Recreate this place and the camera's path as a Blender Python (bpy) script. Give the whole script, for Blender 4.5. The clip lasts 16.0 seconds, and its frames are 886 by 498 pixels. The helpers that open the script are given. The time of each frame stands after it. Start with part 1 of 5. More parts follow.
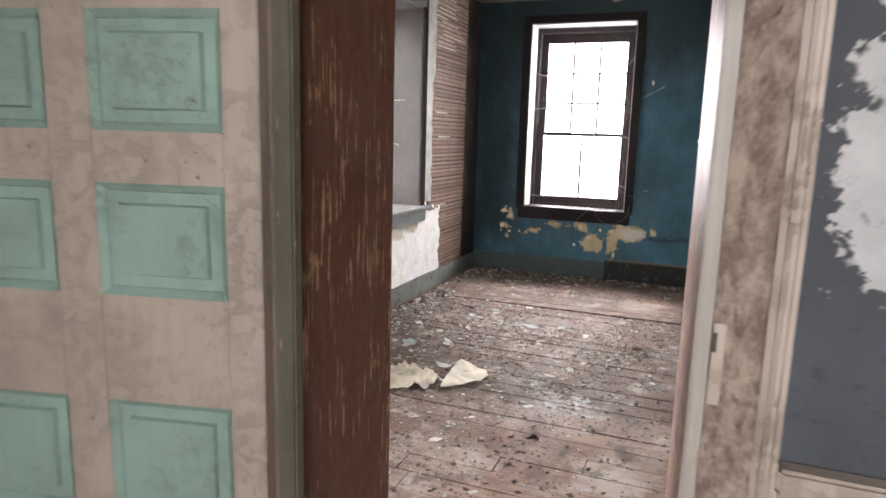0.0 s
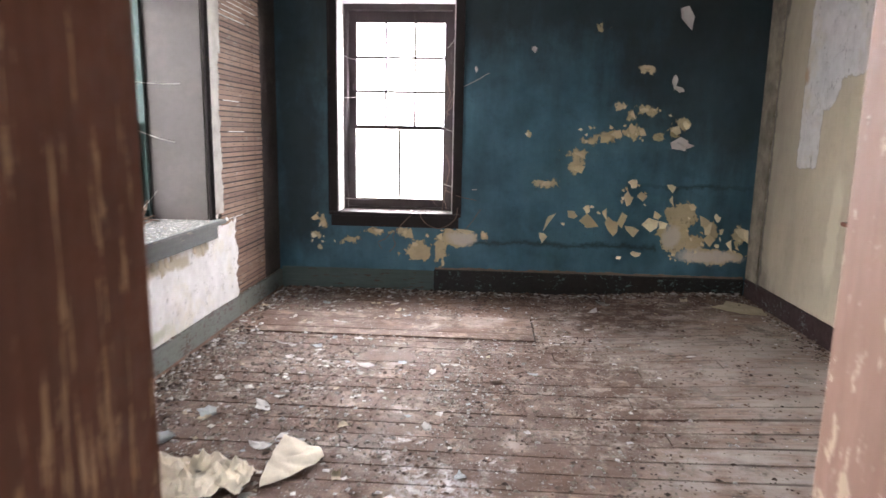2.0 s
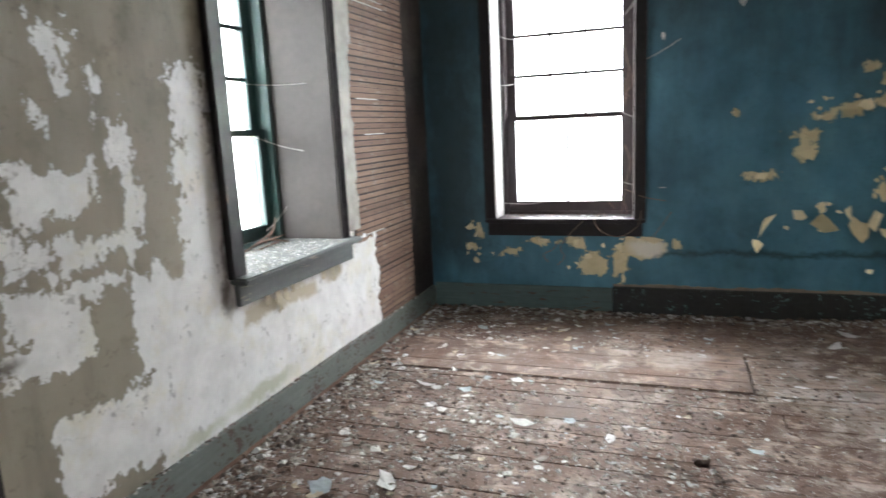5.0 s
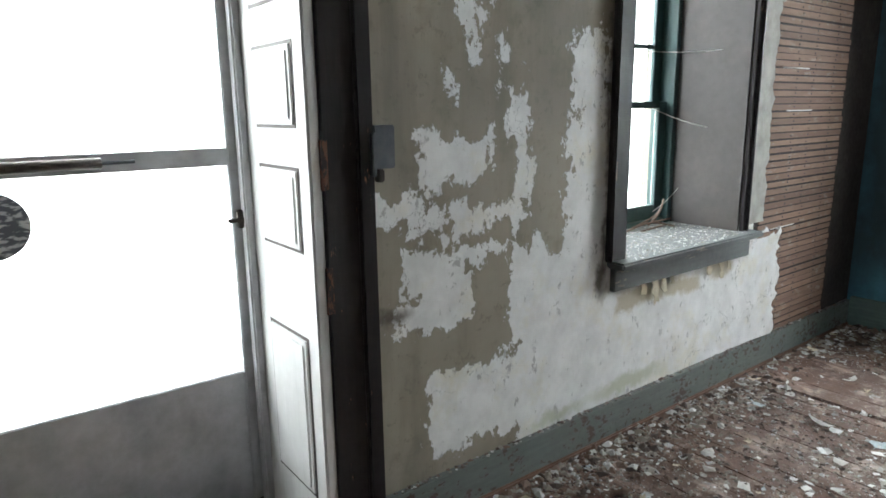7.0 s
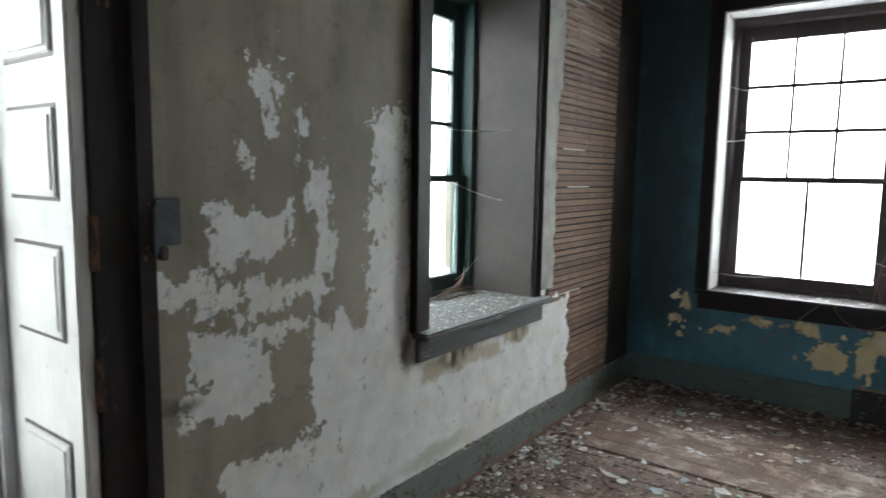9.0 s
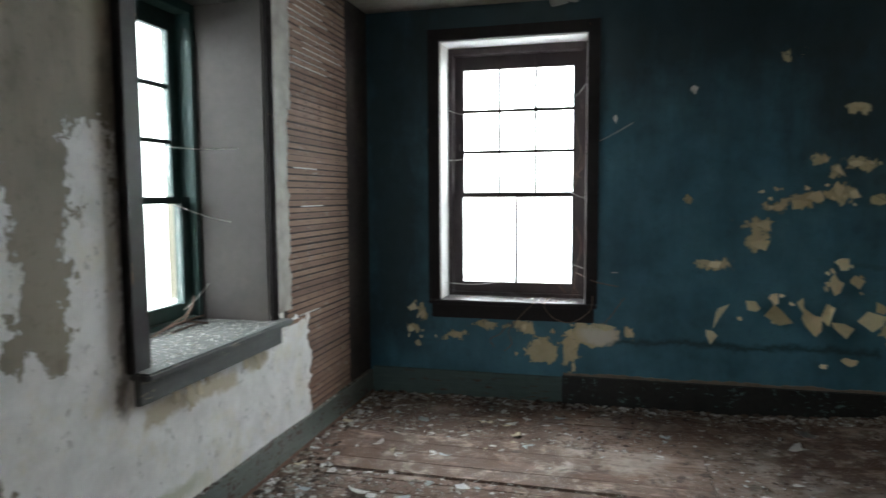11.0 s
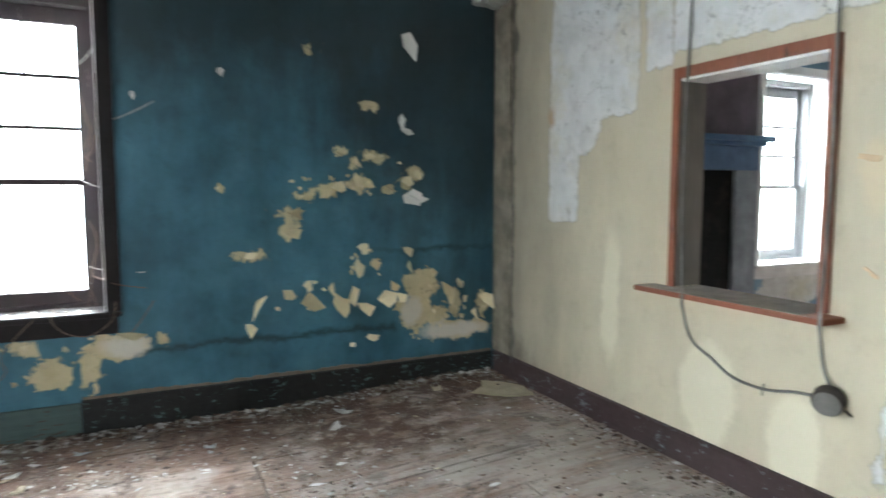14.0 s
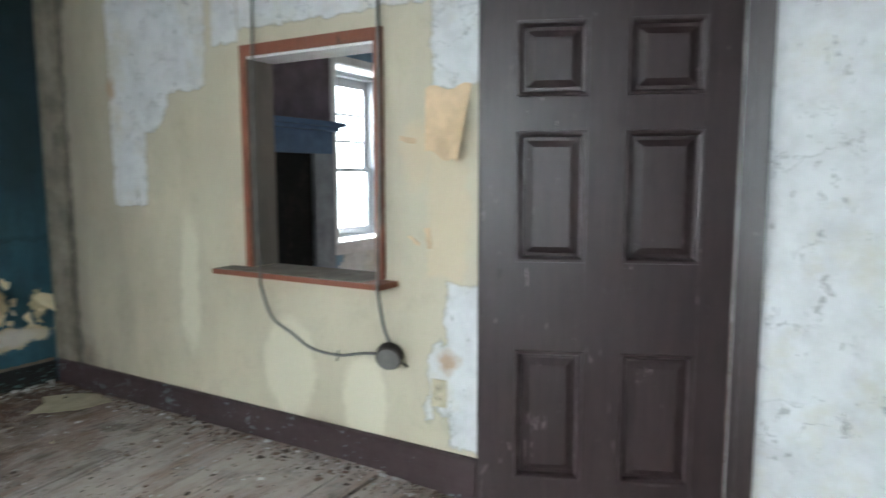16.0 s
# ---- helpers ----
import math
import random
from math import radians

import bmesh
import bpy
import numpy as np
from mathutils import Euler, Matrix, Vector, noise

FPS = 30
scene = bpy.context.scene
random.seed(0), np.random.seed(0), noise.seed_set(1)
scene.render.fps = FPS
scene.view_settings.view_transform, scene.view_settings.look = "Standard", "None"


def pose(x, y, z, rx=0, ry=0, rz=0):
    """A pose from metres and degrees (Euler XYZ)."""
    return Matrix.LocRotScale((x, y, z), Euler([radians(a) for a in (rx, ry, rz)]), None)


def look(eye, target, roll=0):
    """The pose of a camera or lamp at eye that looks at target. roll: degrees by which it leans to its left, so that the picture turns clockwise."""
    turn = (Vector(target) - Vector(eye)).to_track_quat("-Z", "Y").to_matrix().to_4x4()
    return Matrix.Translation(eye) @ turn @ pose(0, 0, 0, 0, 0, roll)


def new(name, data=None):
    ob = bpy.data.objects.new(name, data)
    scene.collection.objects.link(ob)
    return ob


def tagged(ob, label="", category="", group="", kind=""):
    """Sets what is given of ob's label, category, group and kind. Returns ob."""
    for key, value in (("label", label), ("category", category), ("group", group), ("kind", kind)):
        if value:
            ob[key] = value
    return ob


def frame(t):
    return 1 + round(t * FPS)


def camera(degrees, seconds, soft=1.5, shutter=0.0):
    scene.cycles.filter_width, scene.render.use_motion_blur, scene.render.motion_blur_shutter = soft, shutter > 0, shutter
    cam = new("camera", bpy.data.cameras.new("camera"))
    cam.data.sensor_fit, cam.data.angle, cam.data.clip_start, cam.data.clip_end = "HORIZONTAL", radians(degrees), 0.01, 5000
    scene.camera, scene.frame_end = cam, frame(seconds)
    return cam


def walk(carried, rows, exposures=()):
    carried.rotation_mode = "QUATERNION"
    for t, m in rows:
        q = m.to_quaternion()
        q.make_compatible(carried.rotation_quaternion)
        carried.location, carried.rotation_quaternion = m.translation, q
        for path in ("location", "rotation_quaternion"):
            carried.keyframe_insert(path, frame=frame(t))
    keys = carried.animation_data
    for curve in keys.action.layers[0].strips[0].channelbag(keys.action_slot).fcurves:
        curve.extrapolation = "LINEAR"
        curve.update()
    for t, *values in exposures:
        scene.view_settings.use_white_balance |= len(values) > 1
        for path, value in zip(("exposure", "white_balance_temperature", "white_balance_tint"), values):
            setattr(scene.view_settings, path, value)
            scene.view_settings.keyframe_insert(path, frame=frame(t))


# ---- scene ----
cam = camera(68.7, 16.0, shutter=0.6)
PATH = [
    (0, (0.0, 0.515, 1.398), (-0.73, 2.344, 1.051), 1.6),
    (0.5, (-0.111, 0.759, 1.383), (-0.799, 2.597, 0.998), -0.0),
    (1, (-0.192, 0.99, 1.404), (-0.81, 2.857, 1.036), 0.5),
    (1.5, (-0.358, 1.233, 1.402), (-0.681, 3.176, 1.05), 1.0),
    (2, (-0.403, 1.409, 1.394), (-0.535, 3.373, 1.043), 1.1),
    (2.5, (-0.385, 1.67, 1.406), (-0.505, 3.633, 1.041), -0.2),
    (3, (-0.403, 1.858, 1.387), (-0.499, 3.815, 0.985), 0.3),
    (3.2, (-0.424, 1.939, 1.381), (-0.491, 3.893, 0.958), 1.3),
    (5.5, (-0.464, 2.338, 1.388), (-1.31, 4.114, 1.027), -1.5),
    (6, (-0.567, 2.386, 1.364), (-1.592, 4.055, 0.957), 1.2),
    (6.5, (-0.613, 2.447, 1.37), (-1.989, 3.833, 0.939), 0.8),
    (7, (-0.606, 2.478, 1.404), (-2.163, 3.66, 0.986), -0.8),
    (7.5, (-0.62, 2.493, 1.443), (-2.163, 3.703, 1.051), -0.0),
    (8, (-0.617, 2.514, 1.459), (-2.012, 3.908, 1.131), 0.9),
    (8.2, (-0.612, 2.535, 1.457), (-1.967, 3.973, 1.152), 0.8),
    (10.3, (-0.603, 2.551, 1.431), (-1.381, 4.387, 1.276), 0.7),
    (10.5, (-0.589, 2.568, 1.431), (-1.297, 4.432, 1.28), 0.3),
    (11, (-0.575, 2.603, 1.43), (-1.064, 4.536, 1.268), -0.3),
    (11.5, (-0.513, 2.675, 1.422), (-0.856, 4.639, 1.269), 0.9),
    (12, (-0.538, 2.744, 1.425), (-0.689, 4.733, 1.281), 0.4),
    (12.5, (-0.561, 2.802, 1.412), (-0.447, 4.795, 1.286), -0.1),
    (13, (-0.604, 2.842, 1.433), (-0.247, 4.805, 1.292), -0.0),
    (13.5, (-0.614, 2.881, 1.415), (0.006, 4.776, 1.257), -0.4),
    (14, (-0.559, 2.911, 1.393), (0.303, 4.706, 1.212), 0.0),
    (14.5, (-0.541, 2.952, 1.398), (0.555, 4.61, 1.175), -0.6),
    (15, (-0.505, 2.953, 1.374), (0.81, 4.442, 1.14), -0.5),
    (15.5, (-0.471, 2.925, 1.357), (1.076, 4.173, 1.132), 0.2),
    (16, (-0.426, 2.889, 1.366), (1.295, 3.883, 1.139), -0.1),
]
walk(cam, [(t, look(*p)) for t, *p in PATH],
     exposures=[(0, 0.8, 6900, 19), (2.0, 0.95, 6900, 22), (3.2, 1.0, 6800, 16), (5.5, 0.75, 6450, 10), (6.5, 0.65, 6350, 8), (7.5, -0.05, 6350, 8), (8.2, -0.3, 6400, 7),
                (10.5, 0.0, 6400, 6), (11.2, -0.48, 6400, 6), (12.0, -1.18, 6450, 5), (12.5, -1.25, 6450, 6), (13.0, -0.75, 6400, 6), (13.5, 0.45, 6300, 6), (14.0, 1.22, 6150, 5),
                (14.5, 1.72, 6100, 5), (15.2, 1.42, 6050, 4), (16.0, 0.97, 6000, 4)])

# ---- world and light: a bright overcast day ----
XW, XE, YN, YS, ZC = -2.255, 1.84, 7.04, 2.12, 2.72
world = bpy.data.worlds.new("overcast_sky")
scene.world = world
world.use_nodes = True
wn = world.node_tree
sky = wn.nodes.new("ShaderNodeTexSky")
sky.sky_type, sky.sun_disc = "NISHITA", False
sky.sun_elevation, sky.sun_rotation = radians(50), radians(-40)
wn.links.new(sky.outputs[0], wn.nodes["Background"].inputs[0])
wn.nodes["Background"].inputs[1].default_value = 0.15
sun = new("sun", bpy.data.lights.new("sun", "SUN"))
sun.data.energy, sun.data.angle, sun.data.color = 0.8, radians(20), (1, 0.97, 0.92)
sun.matrix_world = look((-6, 14, 12), (0, 4, 0))


def window_lamp(name, eye, target, w, h, watts):
    """Skylight that comes in through a window or doorway."""
    lamp = new(name, bpy.data.lights.new(name, "AREA"))
    lamp.data.shape, lamp.data.size, lamp.data.size_y = "RECTANGLE", w, h
    lamp.data.energy, lamp.data.color = watts, (0.93, 0.97, 1.0)
    lamp.matrix_world = look(eye, target)
    return lamp


window_lamp("window_light_north", (-1.21, 8.2, 2.1), (-1.21, 6.2, 1.15), 1.8, 1.8, 300)
window_lamp("window_light_west", (-3.9, 5.1, 2.5), (-1.8, 5.1, 0.7), 1.8, 1.8, 150)
window_lamp("doorway_light_west", (-4.0, 2.8, 2.3), (-2.0, 2.85, 0.5), 1.6, 1.8, 140)
window_lamp("window_light_next_room", (5.1, 8.2, 2.5), (5.1, 6.2, 0.8), 1.6, 1.6, 300)
# added lamp that brightens the hall, its source out of sight
window_lamp("fill_light_hall", (0.6, -1.9, 1.7), (-0.3, 1.5, 1.0), 1.3, 2.0, 85)


# ---- materials ----
class Nodes:
    """A short hand for building one node material."""

    def __init__(self, name, rough=0.8, metal=0.0):
        self.mat = bpy.data.materials.new(name)
        self.mat.use_nodes = True
        self.t = self.mat.node_tree
        self.b = self.t.nodes["Principled BSDF"]
        self.b.inputs["Roughness"].default_value = rough
        self.b.inputs["Metallic"].default_value = metal

    def put(self, socket, value):
        if isinstance(value, bpy.types.NodeSocket):
            self.t.links.new(value, socket)
        elif isinstance(value, tuple) and len(value) == 3 and socket.type == "RGBA":
            socket.default_value = (*value, 1)
        else:
            socket.default_value = value

    def pos(self, scale=(1, 1, 1), local=False):
        if local:
            out = self.t.nodes.new("ShaderNodeTexCoord").outputs["Object"]
        else:
            out = self.t.nodes.new("ShaderNodeNewGeometry").outputs["Position"]
        return self.vec("MULTIPLY", out, scale)

    def vec(self, op, a, b=None, out=0):
        n = self.t.nodes.new("ShaderNodeVectorMath")
        n.operation = op
        self.put(n.inputs[0], a)
        if b is not None:
            self.put(n.inputs[1], b)
        return n.outputs["Value"] if op == "LENGTH" else n.outputs["Vector"]

    def math(self, op, a, b=0.0):
        n = self.t.nodes.new("ShaderNodeMath")
        n.operation = op
        self.put(n.inputs[0], a)
        self.put(n.inputs[1], b)
        return n.outputs[0]

    def noise(self, p, scale, detail=5.0, rough=0.6, colour=False):
        n = self.t.nodes.new("ShaderNodeTexNoise")
        self.put(n.inputs["Vector"], p)
        n.inputs["Scale"].default_value, n.inputs["Detail"].default_value, n.inputs["Roughness"].default_value = scale, detail, rough
        return n.outputs["Color" if colour else "Fac"]

    def ramp(self, f, lo, hi, a=0.0, b=1.0):
        n = self.t.nodes.new("ShaderNodeMapRange")
        self.put(n.inputs["Value"], f)
        for key, v in (("From Min", lo), ("From Max", hi), ("To Min", a), ("To Max", b)):
            n.inputs[key].default_value = v
        return n.outputs["Result"]

    def mix(self, f, a, b, blend="MIX"):
        n = self.t.nodes.new("ShaderNodeMix")
        n.data_type, n.blend_type = "RGBA", blend
        self.put(n.inputs["Factor"], f)
        self.put(n.inputs[6], a)
        self.put(n.inputs[7], b)
        return n.outputs[2]

    def random(self):
        return self.t.nodes.new("ShaderNodeObjectInfo").outputs["Random"]

    def island(self):
        return self.t.nodes.new("ShaderNodeNewGeometry").outputs["Random Per Island"]

    def bump(self, height, strength, distance=0.005, before=None):
        n = self.t.nodes.new("ShaderNodeBump")
        n.inputs["Strength"].default_value, n.inputs["Distance"].default_value = strength, distance
        self.put(n.inputs["Height"], height)
        if before is not None:
            self.put(n.inputs["Normal"], before)
        return n.outputs[0]

    def shapes(self, rows, axis, wobble=0.03, fine=0.012):
        """Signed distance in metres to a union of ragged shapes on a wall. Rows: kind, u, v, half width, half height; u runs along axis."""
        p = self.pos()
        w1 = self.vec("SUBTRACT", self.noise(p, 5.0, 6, 0.65, True), (0.5, 0.5, 0.5))
        w2 = self.vec("SUBTRACT", self.noise(p, 38.0, 3, 0.6, True), (0.5, 0.5, 0.5))
        p = self.vec("ADD", p, self.vec("MULTIPLY", w1, (wobble * 4,) * 3))
        p = self.vec("ADD", p, self.vec("MULTIPLY", w2, (fine * 3,) * 3))
        w3 = self.vec("SUBTRACT", self.noise(self.pos(), 14.0, 4, 0.6, True), (0.5, 0.5, 0.5))
        p = self.vec("ADD", p, self.vec("MULTIPLY", w3, (fine * 4,) * 3))
        best = None
        for kind, u, v, ru, rv in rows:
            c = {"y": (0, u, v), "x": (u, 0, v), "floor": (u, v, 0)}[axis]
            r = {"y": (1e4, ru, rv), "x": (ru, 1e4, rv), "floor": (ru, rv, 1e4)}[axis]
            q = self.vec("SUBTRACT", p, c)
            if kind == "o":
                d = self.math("MULTIPLY", self.math("SUBTRACT", self.vec("LENGTH", self.vec("DIVIDE", q, r)), 1.0), min(ru, rv))
            else:
                s = self.t.nodes.new("ShaderNodeSeparateXYZ")
                self.put(s.inputs[0], self.vec("SUBTRACT", self.vec("ABSOLUTE", q), r))
                d = self.math("MAXIMUM", s.outputs[1 if axis == "y" else 0], s.outputs[1 if axis == "floor" else 2])
            best = d if best is None else self.math("MINIMUM", best, d)
        return best

    def done(self, colour, normal=None, rough=None):
        self.put(self.b.inputs["Base Color"], colour)
        if normal is not None:
            self.put(self.b.inputs["Normal"], normal)
        if rough is not None:
            self.put(self.b.inputs["Roughness"], rough)
        return self.mat


def plain(name, colour, rough=0.7, metal=0.0, vary=0.25, scale=14.0, bump=0.2, local=True, dirt=(0.12, 0.10, 0.08), dirty=0.25, stretch=(1, 1, 1)):
    """A worn single-coloured surface with stains and fine relief."""
    m = Nodes(name, rough, metal)
    p = m.pos(stretch, local)
    n1, n2 = m.noise(p, scale), m.noise(p, scale * 6, 4)
    c = m.mix(m.ramp(n1, 0.3, 0.7), tuple(v * (1 - vary) for v in colour), tuple(min(1, v * (1 + vary)) for v in colour))
    c = m.mix(m.ramp(m.noise(p, scale * 0.35, 8, 0.7), 0.52, 0.7, 0, dirty), c, dirt)
    h = m.math("ADD", n1, m.math("MULTIPLY", n2, 0.4))
    return m.done(c, m.bump(h, bump), m.ramp(n2, 0.3, 0.7, max(0.05, rough - 0.12), min(1, rough + 0.12)))


def worn_wood(name, paint, under, rough=0.5, chips=0.62, along="z", grain=0.5, local=False, scale=1.0, run=0.16, lumps=0.0, gloss=0.5, fine=48):
    """Old paint or stain on wood: streaks along the grain, worn and chipped to the layer beneath."""
    m = Nodes(name, rough)
    k = {"x": (0.08, 1, 1), "y": (1, 0.08, 1), "z": (1, 1, 0.08)}[along]
    p = m.pos((1, 1, 1), local)
    g = m.pos(tuple(v * scale for v in k), local)
    streak = m.noise(g, 60, 4, 0.6)
    blot = m.noise(p, 3.5, 5)
    c = m.mix(m.math("MULTIPLY", m.ramp(streak, 0.3, 0.7), grain), paint, tuple(v * 0.45 for v in paint))
    c = m.mix(m.ramp(blot, 0.35, 0.7, 0, 0.5), c, tuple(v * 0.6 for v in paint))
    k2 = {"x": (run, 1, 1), "y": (1, run, 1), "z": (1, 1, run)}[along]
    m.b.inputs["Specular IOR Level"].default_value = gloss
    chip = m.math("ADD", m.math("MULTIPLY", m.noise(m.pos(k2, local), fine, 5, 0.65), 0.55), m.math("MULTIPLY", m.noise(p, 5, 7, 0.7), 0.45))
    chip = m.ramp(chip, chips - 0.010, chips + 0.010)
    c = m.mix(chip, c, m.mix(streak, under, tuple(v * 0.7 for v in under)))
    h = m.math("SUBTRACT", m.math("MULTIPLY", streak, 0.5), m.math("MULTIPLY", chip, 0.8))
    if lumps:
        flaky = m.ramp(m.noise(p, 34, 6, 0.7), 0.50, 0.66)
        h = m.math("ADD", h, m.math("MULTIPLY", m.math("MULTIPLY", flaky, m.ramp(blot, 0.42, 0.56)), lumps))
    return m.done(c, m.bump(h, 0.45, 0.004), m.ramp(m.noise(p, 30), 0.3, 0.7, rough - 0.1, rough + 0.15))


def patchy_wall(name, paint, shade, under, rows, axis, wobble=0.03, fine=0.012, grime=(0.10, 0.09, 0.07), dirty=0.5, rough=0.75, extra=None, bumpy=0.35, speck=0.0, drip=0.55, crumble=0.0, stains_and_shade=(), dots=0.4):
    """Painted plaster whose paint has come off in ragged patches."""
    m = Nodes(name, rough)
    p = m.pos()
    big, mid, fin = m.noise(p, 1.6, 6, 0.6), m.noise(p, 9, 7, 0.65), m.noise(p, 70, 4, 0.6)
    c = m.mix(m.ramp(big, 0.35, 0.65), paint, shade)
    c = m.mix(m.ramp(m.noise(m.pos((1, 1, 0.15)), 7, 5), 0.45, 0.68, 0, drip), c, tuple(v * 0.55 for v in shade))
    c = m.mix(m.ramp(mid, 0.55, 0.72, 0, dirty), c, grime)
    u = m.mix(m.ramp(mid, 0.38, 0.66, 0, 0.6), under, tuple(v * 0.70 for v in under))
    u = m.mix(m.ramp(m.noise(p, 2.6, 6, 0.7), 0.52, 0.66, 0, 0.45), u, (under[0] * 0.80, under[1] * 0.72, under[2] * 0.50))
    u = m.mix(m.ramp(m.noise(m.pos((1, 1, 0.7)), 17, 7, 0.72), 0.60, 0.635, 0, 0.6), u, tuple(v * 0.30 for v in under))
    crack = m.t.nodes.new("ShaderNodeTexVoronoi")
    crack.feature = "DISTANCE_TO_EDGE"
    crack.inputs["Scale"].default_value = 3.2
    m.put(crack.inputs["Vector"], m.vec("ADD", p, m.vec("MULTIPLY", m.noise(p, 6, 5, 0.6, True), (0.35, 0.35, 0.35))))
    line = m.math("MULTIPLY", m.ramp(crack.outputs["Distance"], 0.010, 0.003), m.ramp(big, 0.48, 0.56))
    u = m.mix(m.math("MULTIPLY", line, 0.6), u, tuple(v * 0.3 for v in under))
    c = m.mix(m.ramp(m.noise(p, 26, 6, 0.7), 0.59, 0.63, 0, dots), c, tuple(v * 0.45 for v in paint))
    # soft tints: wall stains, and shade put into the paint colour
    for rows2, colour2, soft, most in stains_and_shade:
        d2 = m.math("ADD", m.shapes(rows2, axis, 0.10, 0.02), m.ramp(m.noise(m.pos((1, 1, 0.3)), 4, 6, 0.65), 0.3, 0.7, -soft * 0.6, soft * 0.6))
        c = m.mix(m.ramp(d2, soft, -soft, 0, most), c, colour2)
    d = m.shapes(rows, axis, wobble, fine)
    if speck:
        d = m.math("SUBTRACT", d, m.ramp(m.noise(p, 18, 5, 0.7), 0.5, 0.75, 0, speck))
    if crumble:
        d = m.math("ADD", d, m.ramp(m.noise(m.pos((1, 1, 0.75)), 11, 8, 0.68), 0.25, 0.75, -crumble, crumble))
        d = m.math("ADD", d, m.ramp(m.noise(p, 42, 5, 0.7), 0.3, 0.7, -crumble * 0.2, crumble * 0.2))
    patch = m.ramp(d, 0.003, -0.003)
    edge = m.ramp(m.math("ABSOLUTE", d), 0.008, 0.0)
    c = m.mix(patch, c, u)
    c = m.mix(m.math("MULTIPLY", edge, 0.35), c, grime)
    if extra:
        for rows2, colour2 in extra:
            d2 = m.shapes(rows2, axis, max(wobble, 0.03), fine)
            c = m.mix(m.ramp(d2, 0.02, -0.012, 0, 0.85), c, colour2)
    h = m.math("SUBTRACT", m.math("ADD", m.math("MULTIPLY", mid, 0.6), m.math("MULTIPLY", fin, 0.25)), m.math("MULTIPLY", patch, 0.5))
    return m.done(c, m.bump(h, bumpy, 0.006), m.ramp(mid, 0.3, 0.7, rough - 0.1, rough + 0.1))


OLIVE, PLASTER = (0.32, 0.29, 0.225), (0.80, 0.81, 0.81)
WEST_HIGH = [("o", 3.86, 1.67, 0.045, 0.11), ("o", 4.00, 1.58, 0.028, 0.07), ("o", 4.06, 1.41, 0.035, 0.12), ("o", 4.08, 1.20, 0.045, 0.15), ("o", 3.775, 1.50, 0.018, 0.03),
             ("b", 3.79, 1.25, 0.14, 0.085), ("b", 3.56, 1.10, 0.10, 0.05), ("b", 3.87, 1.06, 0.20, 0.025), ("o", 3.80, 1.02, 0.10, 0.05), ("o", 4.45, 1.47, 0.11, 0.22), ("b", 4.45, 1.05, 0.14, 0.32)]
WEST_LOW = [("b", 3.72, 0.83, 0.13, 0.13), ("o", 3.60, 0.76, 0.10, 0.055), ("b", 3.95, 0.38, 0.28, 0.15), ("b", 4.90, 0.40, 0.83, 0.48), ("b", 5.60, 0.40, 0.45, 0.42), ("o", 4.14, 0.75, 0.13, 0.20), ("o", 3.82, 0.93, 0.10, 0.04)]
M_WEST = patchy_wall("west_wall_paint", OLIVE, (0.23, 0.21, 0.165), PLASTER, WEST_HIGH + WEST_LOW,
    "y", 0.025, 0.014, dirty=0.35, speck=0.02, crumble=0.075,
    extra=[([("b", 4.95, 0.60, 0.30, 0.035), ("o", 5.45, 0.62, 0.10, 0.05)], (0.43, 0.38, 0.27)), ([("o", 4.75, 0.22, 0.22, 0.035), ("o", 4.3, 0.2, 0.12, 0.02)], (0.47, 0.50, 0.39)),
           ([("o", 4.545, 0.72, 0.030, 0.07), ("b", 4.548, 1.6, 0.010, 0.85), ("o", 3.52, 0.76, 0.05, 0.02)], (0.085, 0.068, 0.055))])
BLUE = (0.088, 0.250, 0.340)
NORTH_CORNER = [("o", 1.24, 0.72, 0.12, 0.13), ("o", 1.22, 0.54, 0.12, 0.13), ("o", 1.36, 0.50, 0.09, 0.09), ("o", 1.50, 0.385, 0.22, 0.065), ("o", 1.70, 0.40, 0.12, 0.05), ("o", 1.75, 0.56, 0.05, 0.07),
                ("o", 1.52, 0.60, 0.03, 0.07), ("o", 1.10, 0.60, 0.05, 0.05)]
NORTH_BAND = [("o", 0.341, 1.13, 0.07, 0.05), ("o", 0.345, 1.24, 0.08, 0.03), ("o", 0.443, 1.345, 0.055, 0.03), ("o", 0.60, 1.385, 0.11, 0.05), ("o", 0.80, 1.43, 0.08, 0.055), ("o", 0.67, 1.63, 0.04, 0.03),
              ("o", 0.775, 1.56, 0.03, 0.045), ("o", 0.89, 1.605, 0.075, 0.035), ("o", 1.148, 1.44, 0.06, 0.05), ("o", 1.223, 1.49, 0.06, 0.05), ("o", 1.01, 1.395, 0.045, 0.02), ("o", 0.089, 0.985, 0.07, 0.025),
              ("o", 0.873, 1.944, 0.045, 0.028), ("o", 0.487, 2.27, 0.025, 0.03), ("o", 0.56, 2.27, 0.02, 0.03)]
NORTH_SILL = [("o", -0.66, 0.49, 0.17, 0.075), ("o", -1.00, 0.36, 0.11, 0.08), ("o", -0.80, 0.37, 0.05, 0.10), ("o", -1.124, 0.52, 0.05, 0.035), ("o", -1.356, 0.527, 0.11, 0.025), ("o", -1.925, 0.483, 0.05, 0.03),
              ("o", -1.864, 0.60, 0.04, 0.05), ("o", -1.866, 0.36, 0.04, 0.02), ("o", -0.777, 0.23, 0.025, 0.05), ("o", -1.60, 0.46, 0.04, 0.022), ("o", -1.70, 0.41, 0.03, 0.02), ("o", -0.42, 0.51, 0.025, 0.025), ("o", -0.075, 1.40, 0.022, 0.02)]
